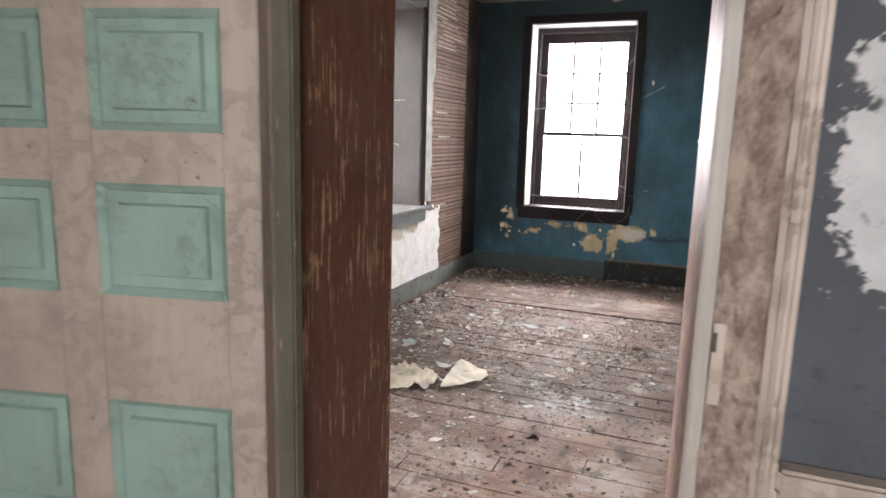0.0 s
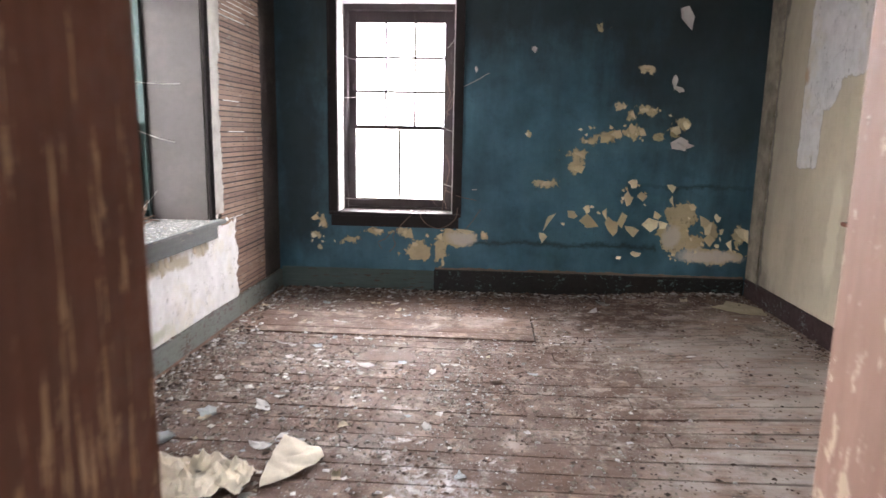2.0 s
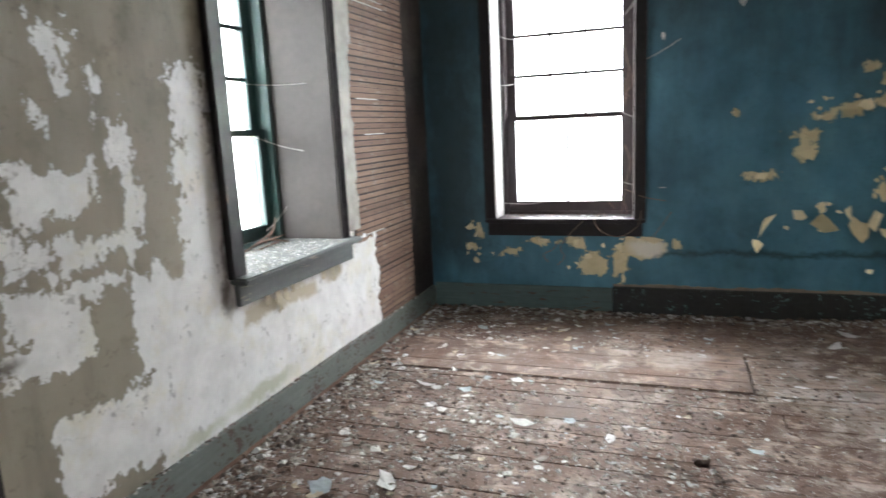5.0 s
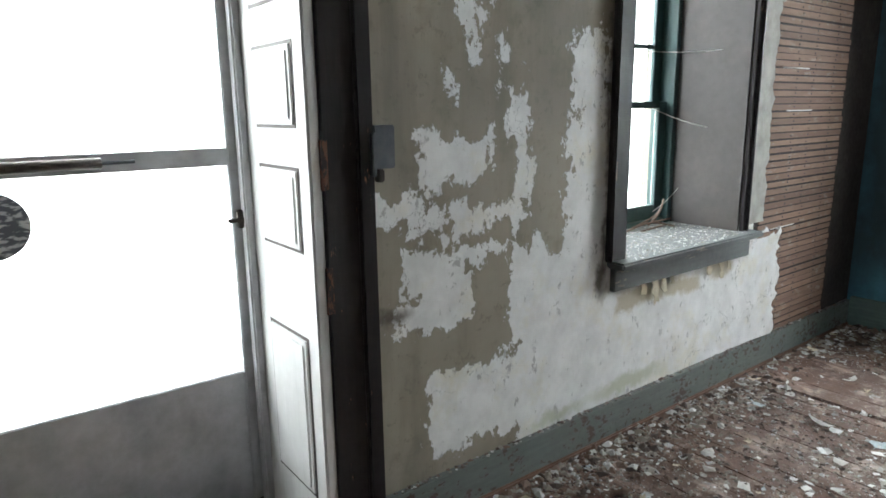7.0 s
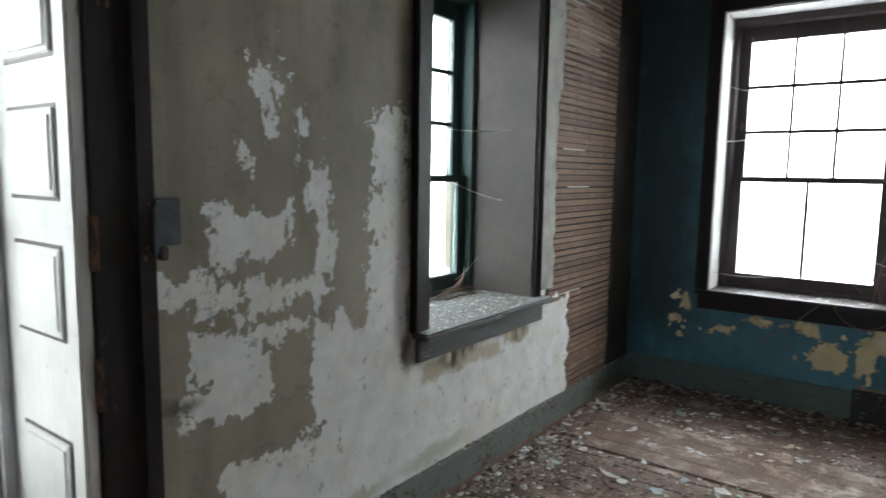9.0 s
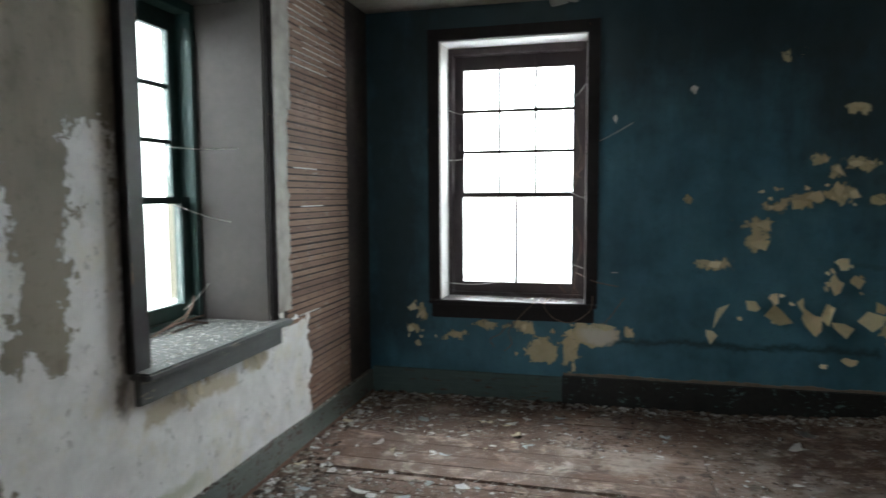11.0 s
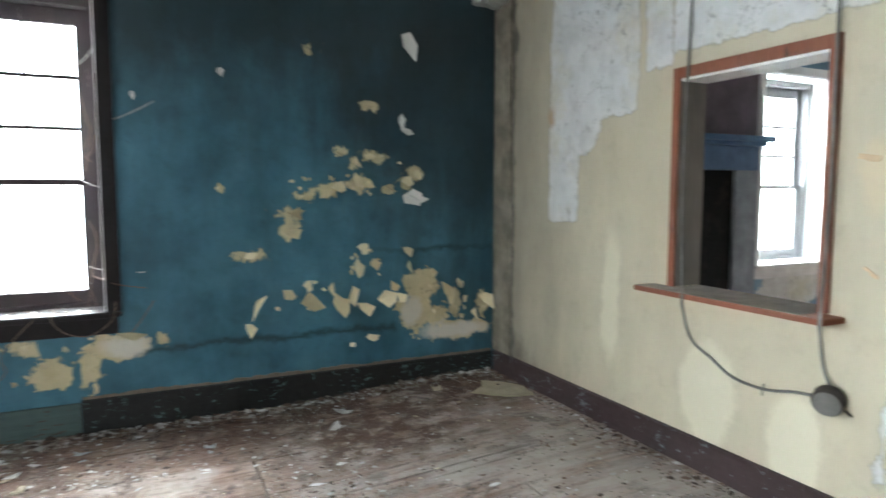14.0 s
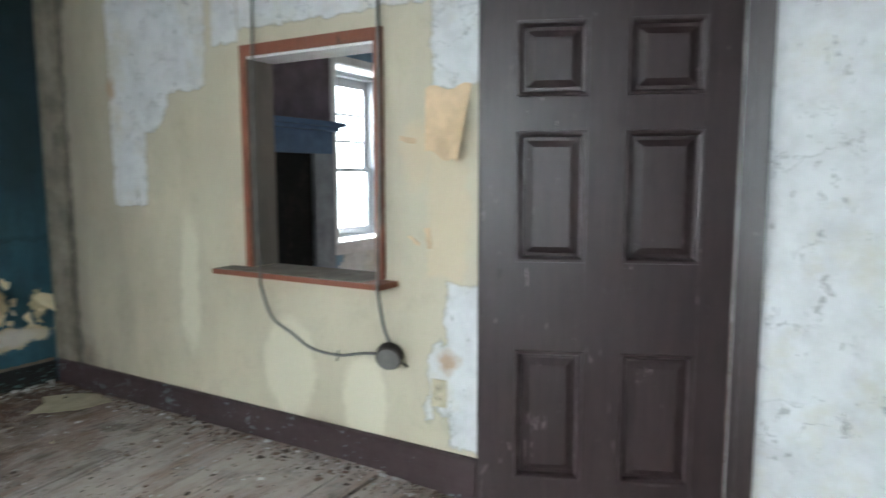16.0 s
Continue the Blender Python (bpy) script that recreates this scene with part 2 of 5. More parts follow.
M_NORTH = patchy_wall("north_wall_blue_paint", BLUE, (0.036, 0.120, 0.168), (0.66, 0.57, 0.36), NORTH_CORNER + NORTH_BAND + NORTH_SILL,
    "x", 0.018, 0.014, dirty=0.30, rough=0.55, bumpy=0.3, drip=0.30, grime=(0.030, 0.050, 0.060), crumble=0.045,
    # top right stain, plus shade painted in along ceiling, right end and left corner
    stains_and_shade=[([("b", 0.6, 2.62, 2.6, 0.62)], (0.018, 0.030, 0.034), 0.35, 0.85), ([("o", 1.45, 1.95, 0.75, 0.85)], (0.016, 0.028, 0.032), 0.30, 0.75), ([("o", 1.75, 1.3, 0.35, 1.2)], (0.016, 0.034, 0.040), 0.35, 0.6), ([("b", -2.1, 1.6, 0.30, 1.3)], (0.014, 0.030, 0.036), 0.2, 0.85)],
    extra=[([("b", 0.25, 0.455, 0.80, 0.010), ("o", 1.4, 0.98, 0.2, 0.008)], (0.012, 0.040, 0.040)), ([("o", 1.18, 0.56, 0.07, 0.09), ("o", 1.50, 0.39, 0.24, 0.05), ("o", -0.62, 0.49, 0.12, 0.05)], (0.70, 0.66, 0.60))], speck=0.008)
CREAM = (0.57, 0.51, 0.38)
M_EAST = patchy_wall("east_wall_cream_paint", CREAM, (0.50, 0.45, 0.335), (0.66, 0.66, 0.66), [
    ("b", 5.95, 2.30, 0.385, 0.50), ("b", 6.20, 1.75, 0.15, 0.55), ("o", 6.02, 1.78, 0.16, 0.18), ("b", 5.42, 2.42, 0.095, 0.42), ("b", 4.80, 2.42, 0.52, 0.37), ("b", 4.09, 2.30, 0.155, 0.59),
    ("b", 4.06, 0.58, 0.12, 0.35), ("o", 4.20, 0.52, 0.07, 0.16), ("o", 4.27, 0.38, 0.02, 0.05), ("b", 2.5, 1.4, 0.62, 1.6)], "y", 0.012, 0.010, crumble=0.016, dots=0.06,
    # the taupe towards the north corner is painted shade, the smaller marks stains
    stains_and_shade=[([("b", 6.75, 1.3, 0.40, 1.6)], (0.30, 0.265, 0.205), 0.55, 0.9), ([("o", 5.45, 1.45, 0.14, 0.35)], (0.42, 0.37, 0.27), 0.2, 0.5), ([("o", 6.80, 0.15, 0.20, 0.16)], (0.06, 0.055, 0.05), 0.12, 0.8)],
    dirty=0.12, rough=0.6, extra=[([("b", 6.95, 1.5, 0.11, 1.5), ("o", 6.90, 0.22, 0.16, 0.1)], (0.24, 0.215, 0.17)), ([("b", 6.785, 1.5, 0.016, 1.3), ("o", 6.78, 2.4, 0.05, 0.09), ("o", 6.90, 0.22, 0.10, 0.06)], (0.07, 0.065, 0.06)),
           ([("o", 5.05, 0.45, 0.16, 0.25), ("o", 4.6, 0.35, 0.12, 0.2), ("o", 5.75, 0.8, 0.07, 0.35)], (0.66, 0.61, 0.47)), ([("o", 6.33, 1.84, 0.03, 0.05), ("o", 4.16, 0.60, 0.03, 0.04)], (0.42, 0.27, 0.15)),
           ([("b", 4.18, 1.20, 0.09, 0.26), ("o", 4.33, 1.45, 0.06, 0.12)], (0.58, 0.48, 0.33))], bumpy=0.2, drip=0.12)
M_HALL = patchy_wall("hall_wall_paint", (0.040, 0.044, 0.050), (0.060, 0.070, 0.082), (0.46, 0.46, 0.45), [
    ("o", 0.29, 1.34, 0.115, 0.14), ("o", 0.29, 1.50, 0.10, 0.07), ("o", 0.32, 1.68, 0.12, 0.12), ("o", -1.6, 1.4, 0.3, 0.5), ("o", 1.2, 1.6, 0.3, 0.4)], "x", 0.03, 0.03, bumpy=0.7, speck=0.06)
M_CEIL = plain("ceiling_plaster", (0.30, 0.29, 0.26), 0.9, scale=3, dirty=0.7, local=False)
M_BACK = plain("plaster_grey", (0.42, 0.41, 0.38), 0.9, scale=4, dirty=0.5, local=False)
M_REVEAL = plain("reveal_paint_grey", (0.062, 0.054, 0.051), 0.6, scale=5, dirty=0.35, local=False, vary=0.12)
M_REVEAL_W = plain("reveal_paint_white", (0.80, 0.79, 0.79), 0.5, scale=6, dirty=0.3, local=False, vary=0.12)
M_DARKTRIM = worn_wood("dark_brown_trim", (0.022, 0.017, 0.018), (0.26, 0.13, 0.08), 0.5, 0.625, gloss=0.25)
M_DOOR = worn_wood("dark_brown_door_paint", (0.043, 0.025, 0.025), (0.20, 0.165, 0.16), 0.38, 0.622, gloss=0.6, fine=80, grain=0.8)
M_JAMB = worn_wood("red_brown_varnish", (0.150, 0.058, 0.034), (0.40, 0.25, 0.14), 0.45, 0.566, grain=0.75, run=0.07, fine=85)
M_GREYSTOOL = worn_wood("grey_green_sill_paint", (0.13, 0.14, 0.14), (0.3, 0.27, 0.22), 0.6, 0.61, "y")
M_BASE_W = worn_wood("green_baseboard_paint", (0.15, 0.17, 0.155), (0.085, 0.06, 0.045), 0.7, 0.545, "y", run=0.5)
M_BASE_N = worn_wood("dark_baseboard_paint", (0.018, 0.017, 0.017), (0.14, 0.23, 0.22), 0.6, 0.585, "x", run=0.6)
M_BASE_NG = worn_wood("green_north_baseboard", (0.10, 0.15, 0.14), (0.10, 0.07, 0.05), 0.65, 0.57, "x")
M_BASE_E = worn_wood("purple_brown_baseboard", (0.055, 0.031, 0.032), (0.22, 0.29, 0.29), 0.55, 0.59, "y", run=0.6)
M_SASHGREEN = worn_wood("green_sash_paint", (0.035, 0.085, 0.080), (0.2, 0.2, 0.18), 0.5, 0.62)
M_SASHBROWN = worn_wood("brown_sash_paint", (0.055, 0.036, 0.040), (0.2, 0.17, 0.16), 0.5, 0.62)
M_WHITEWOOD = worn_wood("white_door_paint", (0.66, 0.66, 0.65), (0.32, 0.27, 0.22), 0.5, 0.63, grain=0.2)
M_STORM = plain("storm_door_metal", (0.46, 0.46, 0.48), 0.5, 0.2, scale=6, dirty=0.3)
M_REDWOOD = worn_wood("reddish_hatch_wood", (0.27, 0.085, 0.04), (0.12, 0.05, 0.03), 0.5, 0.60)
M_PINK = worn_wood("pink_beige_paint", (0.43, 0.355, 0.29), (0.24, 0.17, 0.12), 0.50, 0.628, grain=0.2, lumps=11.0, run=0.7)
M_MINT = worn_wood("mint_paint", (0.27, 0.39, 0.325), (0.20, 0.22, 0.18), 0.40, 0.632, grain=0.2, lumps=9.0, run=0.7)
M_LATH = Nodes("lath_wood")
lp = M_LATH.pos((1, 0.12, 1))
lc = M_LATH.mix(M_LATH.random(), (0.150, 0.090, 0.064), (0.255, 0.160, 0.115))
lc = M_LATH.mix(M_LATH.ramp(M_LATH.noise(M_LATH.pos((1, 0.4, 1)), 30, 6, 0.7), 0.58, 0.62, 0, 0.5), lc, (0.32, 0.29, 0.25))
lc = M_LATH.mix(M_LATH.ramp(M_LATH.noise(lp, 40, 5), 0.4, 0.7, 0, 0.6), lc, (0.13, 0.075, 0.05))
M_LATH = M_LATH.done(lc, M_LATH.bump(M_LATH.noise(lp, 60), 0.4, 0.003), 0.85)


def floor_boards():
    m = Nodes("old_floor_boards", 0.6)
    m.b.inputs["Specular IOR Level"].default_value = 0.2
    p, g = m.pos(), m.pos((0.07, 1, 1))
    c = m.mix(m.random(), (0.225, 0.140, 0.106), (0.370, 0.270, 0.222))
    c = m.mix(m.ramp(m.noise(g, 45, 6, 0.65), 0.38, 0.66, 0, 0.72), c, (0.080, 0.043, 0.032))
    c = m.mix(m.ramp(m.noise(p, 2.2, 7, 0.7), 0.48, 0.60, 0, 0.7), c, (0.44, 0.385, 0.345))
    c = m.mix(m.ramp(m.noise(p, 5.5, 8, 0.75), 0.53, 0.60, 0, 0.8), c, (0.05, 0.038, 0.032))
    stain = m.shapes([("o", -0.72, 3.92, 0.20, 0.14), ("o", -0.55, 3.78, 0.22, 0.12), ("o", -0.82, 4.16, 0.13, 0.12), ("o", -0.40, 3.95, 0.16, 0.10)], "floor", 0.09, 0.05)
    c = m.mix(m.math("MULTIPLY", m.ramp(stain, 0.01, -0.05), m.ramp(m.noise(p, 26, 5, 0.7), 0.42, 0.58)), c, (0.66, 0.65, 0.66))
    dust = m.shapes([("o", 1.1, 5.0, 1.1, 1.6), ("o", 1.2, 3.6, 0.7, 0.8)], "floor", 0.2, 0.06)
    c = m.mix(m.math("MULTIPLY", m.ramp(dust, 0.4, -0.3), m.ramp(m.noise(m.pos((0.25, 1, 1)), 8, 7, 0.7), 0.36, 0.60, 0, 0.75)), c, (0.42, 0.385, 0.355))
    dirt = m.shapes([("o", -1.55, 4.9, 1.0, 2.1), ("o", -0.5, 4.8, 1.1, 1.0), ("o", 1.0, 6.8, 1.2, 0.35), ("o", 0.7, 6.3, 0.45, 0.3)], "floor", 0.2, 0.08)
    c = m.mix(m.math("MULTIPLY", m.ramp(dirt, 0.3, -0.1), m.ramp(m.noise(p, 7, 7, 0.75), 0.40, 0.52, 0, 0.95)), c, m.mix(m.noise(p, 60, 5, 0.7), (0.040, 0.023, 0.016), (0.15, 0.092, 0.068)))
    c = m.mix(m.math("MULTIPLY", m.ramp(dirt, 0.5, -0.1), m.ramp(m.noise(p, 130, 3, 0.6), 0.65, 0.68)), c, (0.58, 0.57, 0.56))
    h = m.math("ADD", m.noise(g, 45, 5), m.math("MULTIPLY", m.noise(p, 90, 3), 0.4))
    return m.done(c, m.bump(h, 0.5, 0.004), m.ramp(m.noise(p, 4, 5), 0.35, 0.65, 0.62, 0.95))


M_FLOOR = floor_boards()
M_UNDER = plain("dark_gap", (0.02, 0.017, 0.015), 0.95)


def glass():
    m = Nodes("old_window_glass", 0.02)
    m.b.inputs["Transmission Weight"].default_value = 1.0
    m.b.inputs["IOR"].default_value = 1.45
    return m.done((0.97, 0.99, 0.98), m.bump(m.noise(m.pos(), 3), 0.02))


M_GLASS = glass()


def glow(name, colour, strength):
    m = Nodes(name)
    m.put(m.b.inputs["Emission Color"], colour)
    m.b.inputs["Emission Strength"].default_value = strength
    return m.done((0.8, 0.8, 0.8))


M_HAZE = glow("overcast_haze", (0.95, 0.98, 1.0), 6.0)
M_METAL = plain("dull_grey_metal", (0.10, 0.11, 0.12), 0.45, 0.7, scale=20)
M_RUST = plain("dark_rusty_metal", (0.055, 0.045, 0.04), 0.6, 0.5, scale=25)
M_CABLE = plain("grey_cable", (0.16, 0.155, 0.145), 0.6)


# ---- mesh helpers ----
def box(bm, x0, x1, y0, y1, z0, z1, bevel=0.0):
    """A box in bm, its edges rounded by bevel."""
    r = bmesh.ops.create_cube(bm, size=1, matrix=Matrix.LocRotScale(((x0 + x1) / 2, (y0 + y1) / 2, (z0 + z1) / 2), None, (abs(x1 - x0), abs(y1 - y0), abs(z1 - z0))))
    if bevel:
        edges = list({e for v in r["verts"] for e in v.link_edges})
        bmesh.ops.bevel(bm, geom=edges, offset=bevel, segments=2, affect="EDGES")
    return bm


def boxes(*rows, bevel=0.0):
    bm = bmesh.new()
    for r in rows:
        box(bm, *r, bevel=bevel)
    return bm


def mesh(name, bm, material, smooth=False):
    me = bpy.data.meshes.new(name)
    if smooth:
        for f in bm.faces:
            f.smooth = True
    bm.to_mesh(me)
    bm.free()
    me.materials.append(material)
    return me


def part(name, bm, material, parent=None, label="", smooth=False):
    """One mesh object, under its thing or part when that is given. bm may also be a finished mesh."""
    ob = new(name, bm if isinstance(bm, bpy.types.Mesh) else mesh(name, bm, material, smooth))
    if parent is not None:
        ob.parent = parent
    return tagged(ob, label)


def thing(name, label, category, at=(0, 0, 0), group=""):
    ob = new(name)
    ob.empty_display_size = 0.1
    ob.matrix_world = pose(*at) if len(at) > 2 else pose(at[0], at[1], 0)
    return tagged(ob, label, category, group)


def setting(name, bm, material, label, category):
    return tagged(part(name, bm, material), label, category, kind="structure")


def wall(name, material, axis, at, thick, lo, hi, z0, z1, holes, label):
    """A wall with openings that go through. axis: the one it runs along; at, thick: its faces; holes: u0, u1, v0, v1."""
    us = sorted({lo, hi, *[h[0] for h in holes], *[h[1] for h in holes]})
    vs = sorted({z0, z1, *[h[2] for h in holes], *[h[3] for h in holes]})
    vs = [v for v in vs if z0 <= v <= z1]
    bm = bmesh.new()
    for a, b in zip(us, us[1:]):
        run = None
        for c, d in zip(vs, vs[1:]):
            if any(h[0] <= a and b <= h[1] and h[2] <= c and d <= h[3] for h in holes):
                continue
            args = (a, b, at, at + thick) if axis == "x" else (at, at + thick, a, b)
            box(bm, min(args[0:2]), max(args[0:2]), min(args[2:4]), max(args[2:4]), c, d)
    bmesh.ops.remove_doubles(bm, verts=bm.verts, dist=0.0005)
    bm.verts.index_update()
    twins = {}
    for f in bm.faces:
        twins.setdefault(tuple(sorted(v.index for v in f.verts)), []).append(f)
    bmesh.ops.delete(bm, geom=[f for fs in twins.values() if len(fs) > 1 for f in fs], context="FACES")
    return setting(name, bm, material, label, "wall")


def tube(points, radius, sides=6, closed_ends=True):
    """A bent round bar along points."""
    bm = bmesh.new()
    rings = []
    pts = [Vector(p) for p in points]
    for i, p in enumerate(pts):
        d = (pts[min(i + 1, len(pts) - 1)] - pts[max(i - 1, 0)]).normalized()
        side = d.cross(Vector((0.31, 0.17, 0.93))).normalized()
        up = d.cross(side)
        rings.append([bm.verts.new(p + radius * (math.cos(a) * side + math.sin(a) * up)) for a in (2 * math.pi * k / sides for k in range(sides))])
    for a, b in zip(rings, rings[1:]):
        for k in range(sides):
            bm.faces.new((a[k], a[(k + 1) % sides], b[(k + 1) % sides], b[k]))
    if closed_ends:
        bm.faces.new(rings[0])
        bm.faces.new(rings[-1])
    bmesh.ops.recalc_face_normals(bm, faces=bm.faces)
    return bm


def smooth_path(points, steps=8):
    """Points on a smooth curve through the given ones."""
    pts = [Vector(p) for p in points]
    pts = [pts[0]] + pts + [pts[-1]]
    out = []
    for a, b, c, d in zip(pts, pts[1:], pts[2:], pts[3:]):
        for k in range(steps):
            t = k / steps
            out.append(0.5 * ((2 * b) + (c - a) * t + (2 * a - 5 * b + 4 * c - d) * t * t + (3 * b - a - 3 * c + d) * t ** 3))
    return out + [pts[-2]]


def panel_face(bm, u0, u1, v0, v1, depth, ridge=0.04, rise=0.004, proud=0.0):
    """A raised and fielded panel in the x-z plane at y = 0, facing +y, set back by depth."""
    m = ridge
    loops = [((u0, u1, v0, v1), 0.0), ((u0 + 0.005, u1 - 0.005, v0 + 0.005, v1 - 0.005), depth * 0.25), ((u0 + 0.014, u1 - 0.014, v0 + 0.014, v1 - 0.014), depth * 0.7),
             ((u0 + 0.017, u1 - 0.017, v0 + 0.017, v1 - 0.017), depth), ((u0 + m, u1 - m, v0 + m, v1 - m), depth * 0.98),
             ((u0 + m + rise, u1 - m - rise, v0 + m + rise, v1 - m - rise), depth * 0.3)]
    if proud:
        loops[:4] = [((u0 + k, u1 - k, v0 + k, v1 - k), y) for k, y in ((0.0, 0.0), (0.002, -proud), (0.010, -proud * 0.8), (0.016, 0.002), (0.019, depth))]
    rings = []
    for (a, b, c, d), y in loops:
        rings.append([bm.verts.new((x, -y, z)) for x, z in ((a, c), (b, c), (b, d), (a, d))])
    for p, q in zip(rings, rings[1:]):
        for k in range(4):
            bm.faces.new((p[k], p[(k + 1) % 4], q[(k + 1) % 4], q[k]))
    bm.faces.new(rings[-1])
    return bm


def panelled_leaf(leaf, width, height, thick, cols, rows, frame_mat, panel_mat, depth=0.016, panel_label="", ridge=0.04, rise=0.004, proud=0.0):
    """Door leaf in its own frame: hinge edge at x = 0, face at y = 0 towards +y. cols, rows: spans of the panels."""
    us = [0] + [v for c in cols for v in c] + [width]
    vs = [0] + [v for r in rows for v in r] + [height]
    for k in range(0, len(us), 2):
        part("stile" if k in (0, len(us) - 2) else "mullion", boxes((us[k], us[k + 1], -thick, 0, 0, height), bevel=0.002), frame_mat, leaf)
    for c in cols:
        for k in range(0, len(vs), 2):
            part("rail", boxes((c[0], c[1], -thick + 0.0006, -0.0006, vs[k], vs[k + 1])), frame_mat, leaf)
        for r in rows:
            bm = panel_face(bmesh.new(), c[0], c[1], r[0], r[1], depth, ridge, rise, proud)
            box(bm, c[0], c[1], depth * 0.6 - thick, -depth - 0.003, r[0], r[1])
            part("panel", bm, panel_mat, leaf, panel_label)
    return leaf

# ---- the large structure ----
N_WIN = (-1.72, -0.705, 0.70, 2.50)
W_WIN = (4.66, 5.60, 0.79, 2.42)
EXT = (2.36, 3.27, -0.01, 2.16)
ROOM_DOOR = (-0.815, 0.045, -0.01, 2.12)
HATCH = (4.525, 5.262, 0.90, 1.925)
BROWN_DOOR = (3.11, 3.93, -0.01, 1.98)
HALL_S, NEXT_E, NEXT_S = -1.3, 6.0, 2.2

setting("floor", boxes((-2.8, 6.0, -1.4, 7.1, -0.2, -0.03)), M_UNDER, "old dark wooden boarded floor strewn with plaster debris", "floor")
setting("ceiling", boxes((-2.8, 6.1, -1.4, 7.1, ZC, ZC + 0.15)), M_CEIL, "stained grey plaster ceiling", "ceiling")
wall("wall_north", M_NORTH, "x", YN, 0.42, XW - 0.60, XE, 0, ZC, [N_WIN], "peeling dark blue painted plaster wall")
wall("wall_west", M_WEST, "y", XW, -0.60, -1.4, YN, 0, ZC, [W_WIN, EXT], "olive painted plaster wall, flaking to white plaster")
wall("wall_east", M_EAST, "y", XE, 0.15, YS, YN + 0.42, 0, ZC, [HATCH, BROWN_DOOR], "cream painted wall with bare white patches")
wall("wall_south", M_HALL, "x", YS, -0.535, XW, 2.6, 0, ZC, [ROOM_DOOR], "dark blue grey painted wall, peeling to white plaster")
wall("wall_hall_east", M_BACK, "y", 2.45, 0.15, HALL_S, YS - 0.535, 0, ZC, [], "plain grey plaster wall")
# unseen wall, its opening added to let the hall lamp in
wall("wall_hall_south", M_BACK, "x", HALL_S, -0.15, XW, 2.6, 0, ZC, [(-0.1, 1.3, -0.01, 2.4)], "plain grey plaster wall, unseen, with an added opening for light")
NEXT_WIN = (4.65, 5.65, 0.70, 2.46)
M_NEXT = patchy_wall("next_room_blue_white_paint", (0.24, 0.38, 0.52), (0.18, 0.28, 0.40), (0.78, 0.78, 0.76), [("o", 5.15, 0.45, 0.45, 0.25), ("o", 4.9, 0.2, 0.3, 0.15)], "x", 0.06, 0.03, crumble=0.1)
wall("wall_next_north", M_NEXT, "x", YN, 0.42, XE + 0.15, NEXT_E + 0.1, 0, ZC, [NEXT_WIN], "grey plaster wall with a window")
wall("wall_next_east", M_BACK, "y", NEXT_E, 0.15, NEXT_S, YN, 0, ZC, [], "plain grey plaster wall")
wall("wall_next_south", M_BACK, "x", NEXT_S, -0.15, XE + 0.15, NEXT_E, 0, ZC, [], "plain grey plaster wall")

# distance outside: ground and bright haze
setting("ground", boxes((-200, -2.82, -200, 200, -0.6, -0.5), (-2.82, 200, 7.47, 200, -0.6, -0.5), (-2.82, 200, -200, -1.46, -0.6, -0.5)),
        plain("grass_ground", (0.10, 0.11, 0.07), 0.9, scale=0.5), "pale winter grass ground outside", "ground")
setting("backdrop_north", boxes((-9, 16, 9.8, 9.9, -0.5, 9)), M_HAZE, "bright overcast white haze beyond the window", "backdrop")
setting("backdrop_west", boxes((-5.3, -5.2, -5, 9.8, -0.5, 9)), M_HAZE, "bright overcast white haze beyond the doorway", "backdrop")

# ---- windows ----


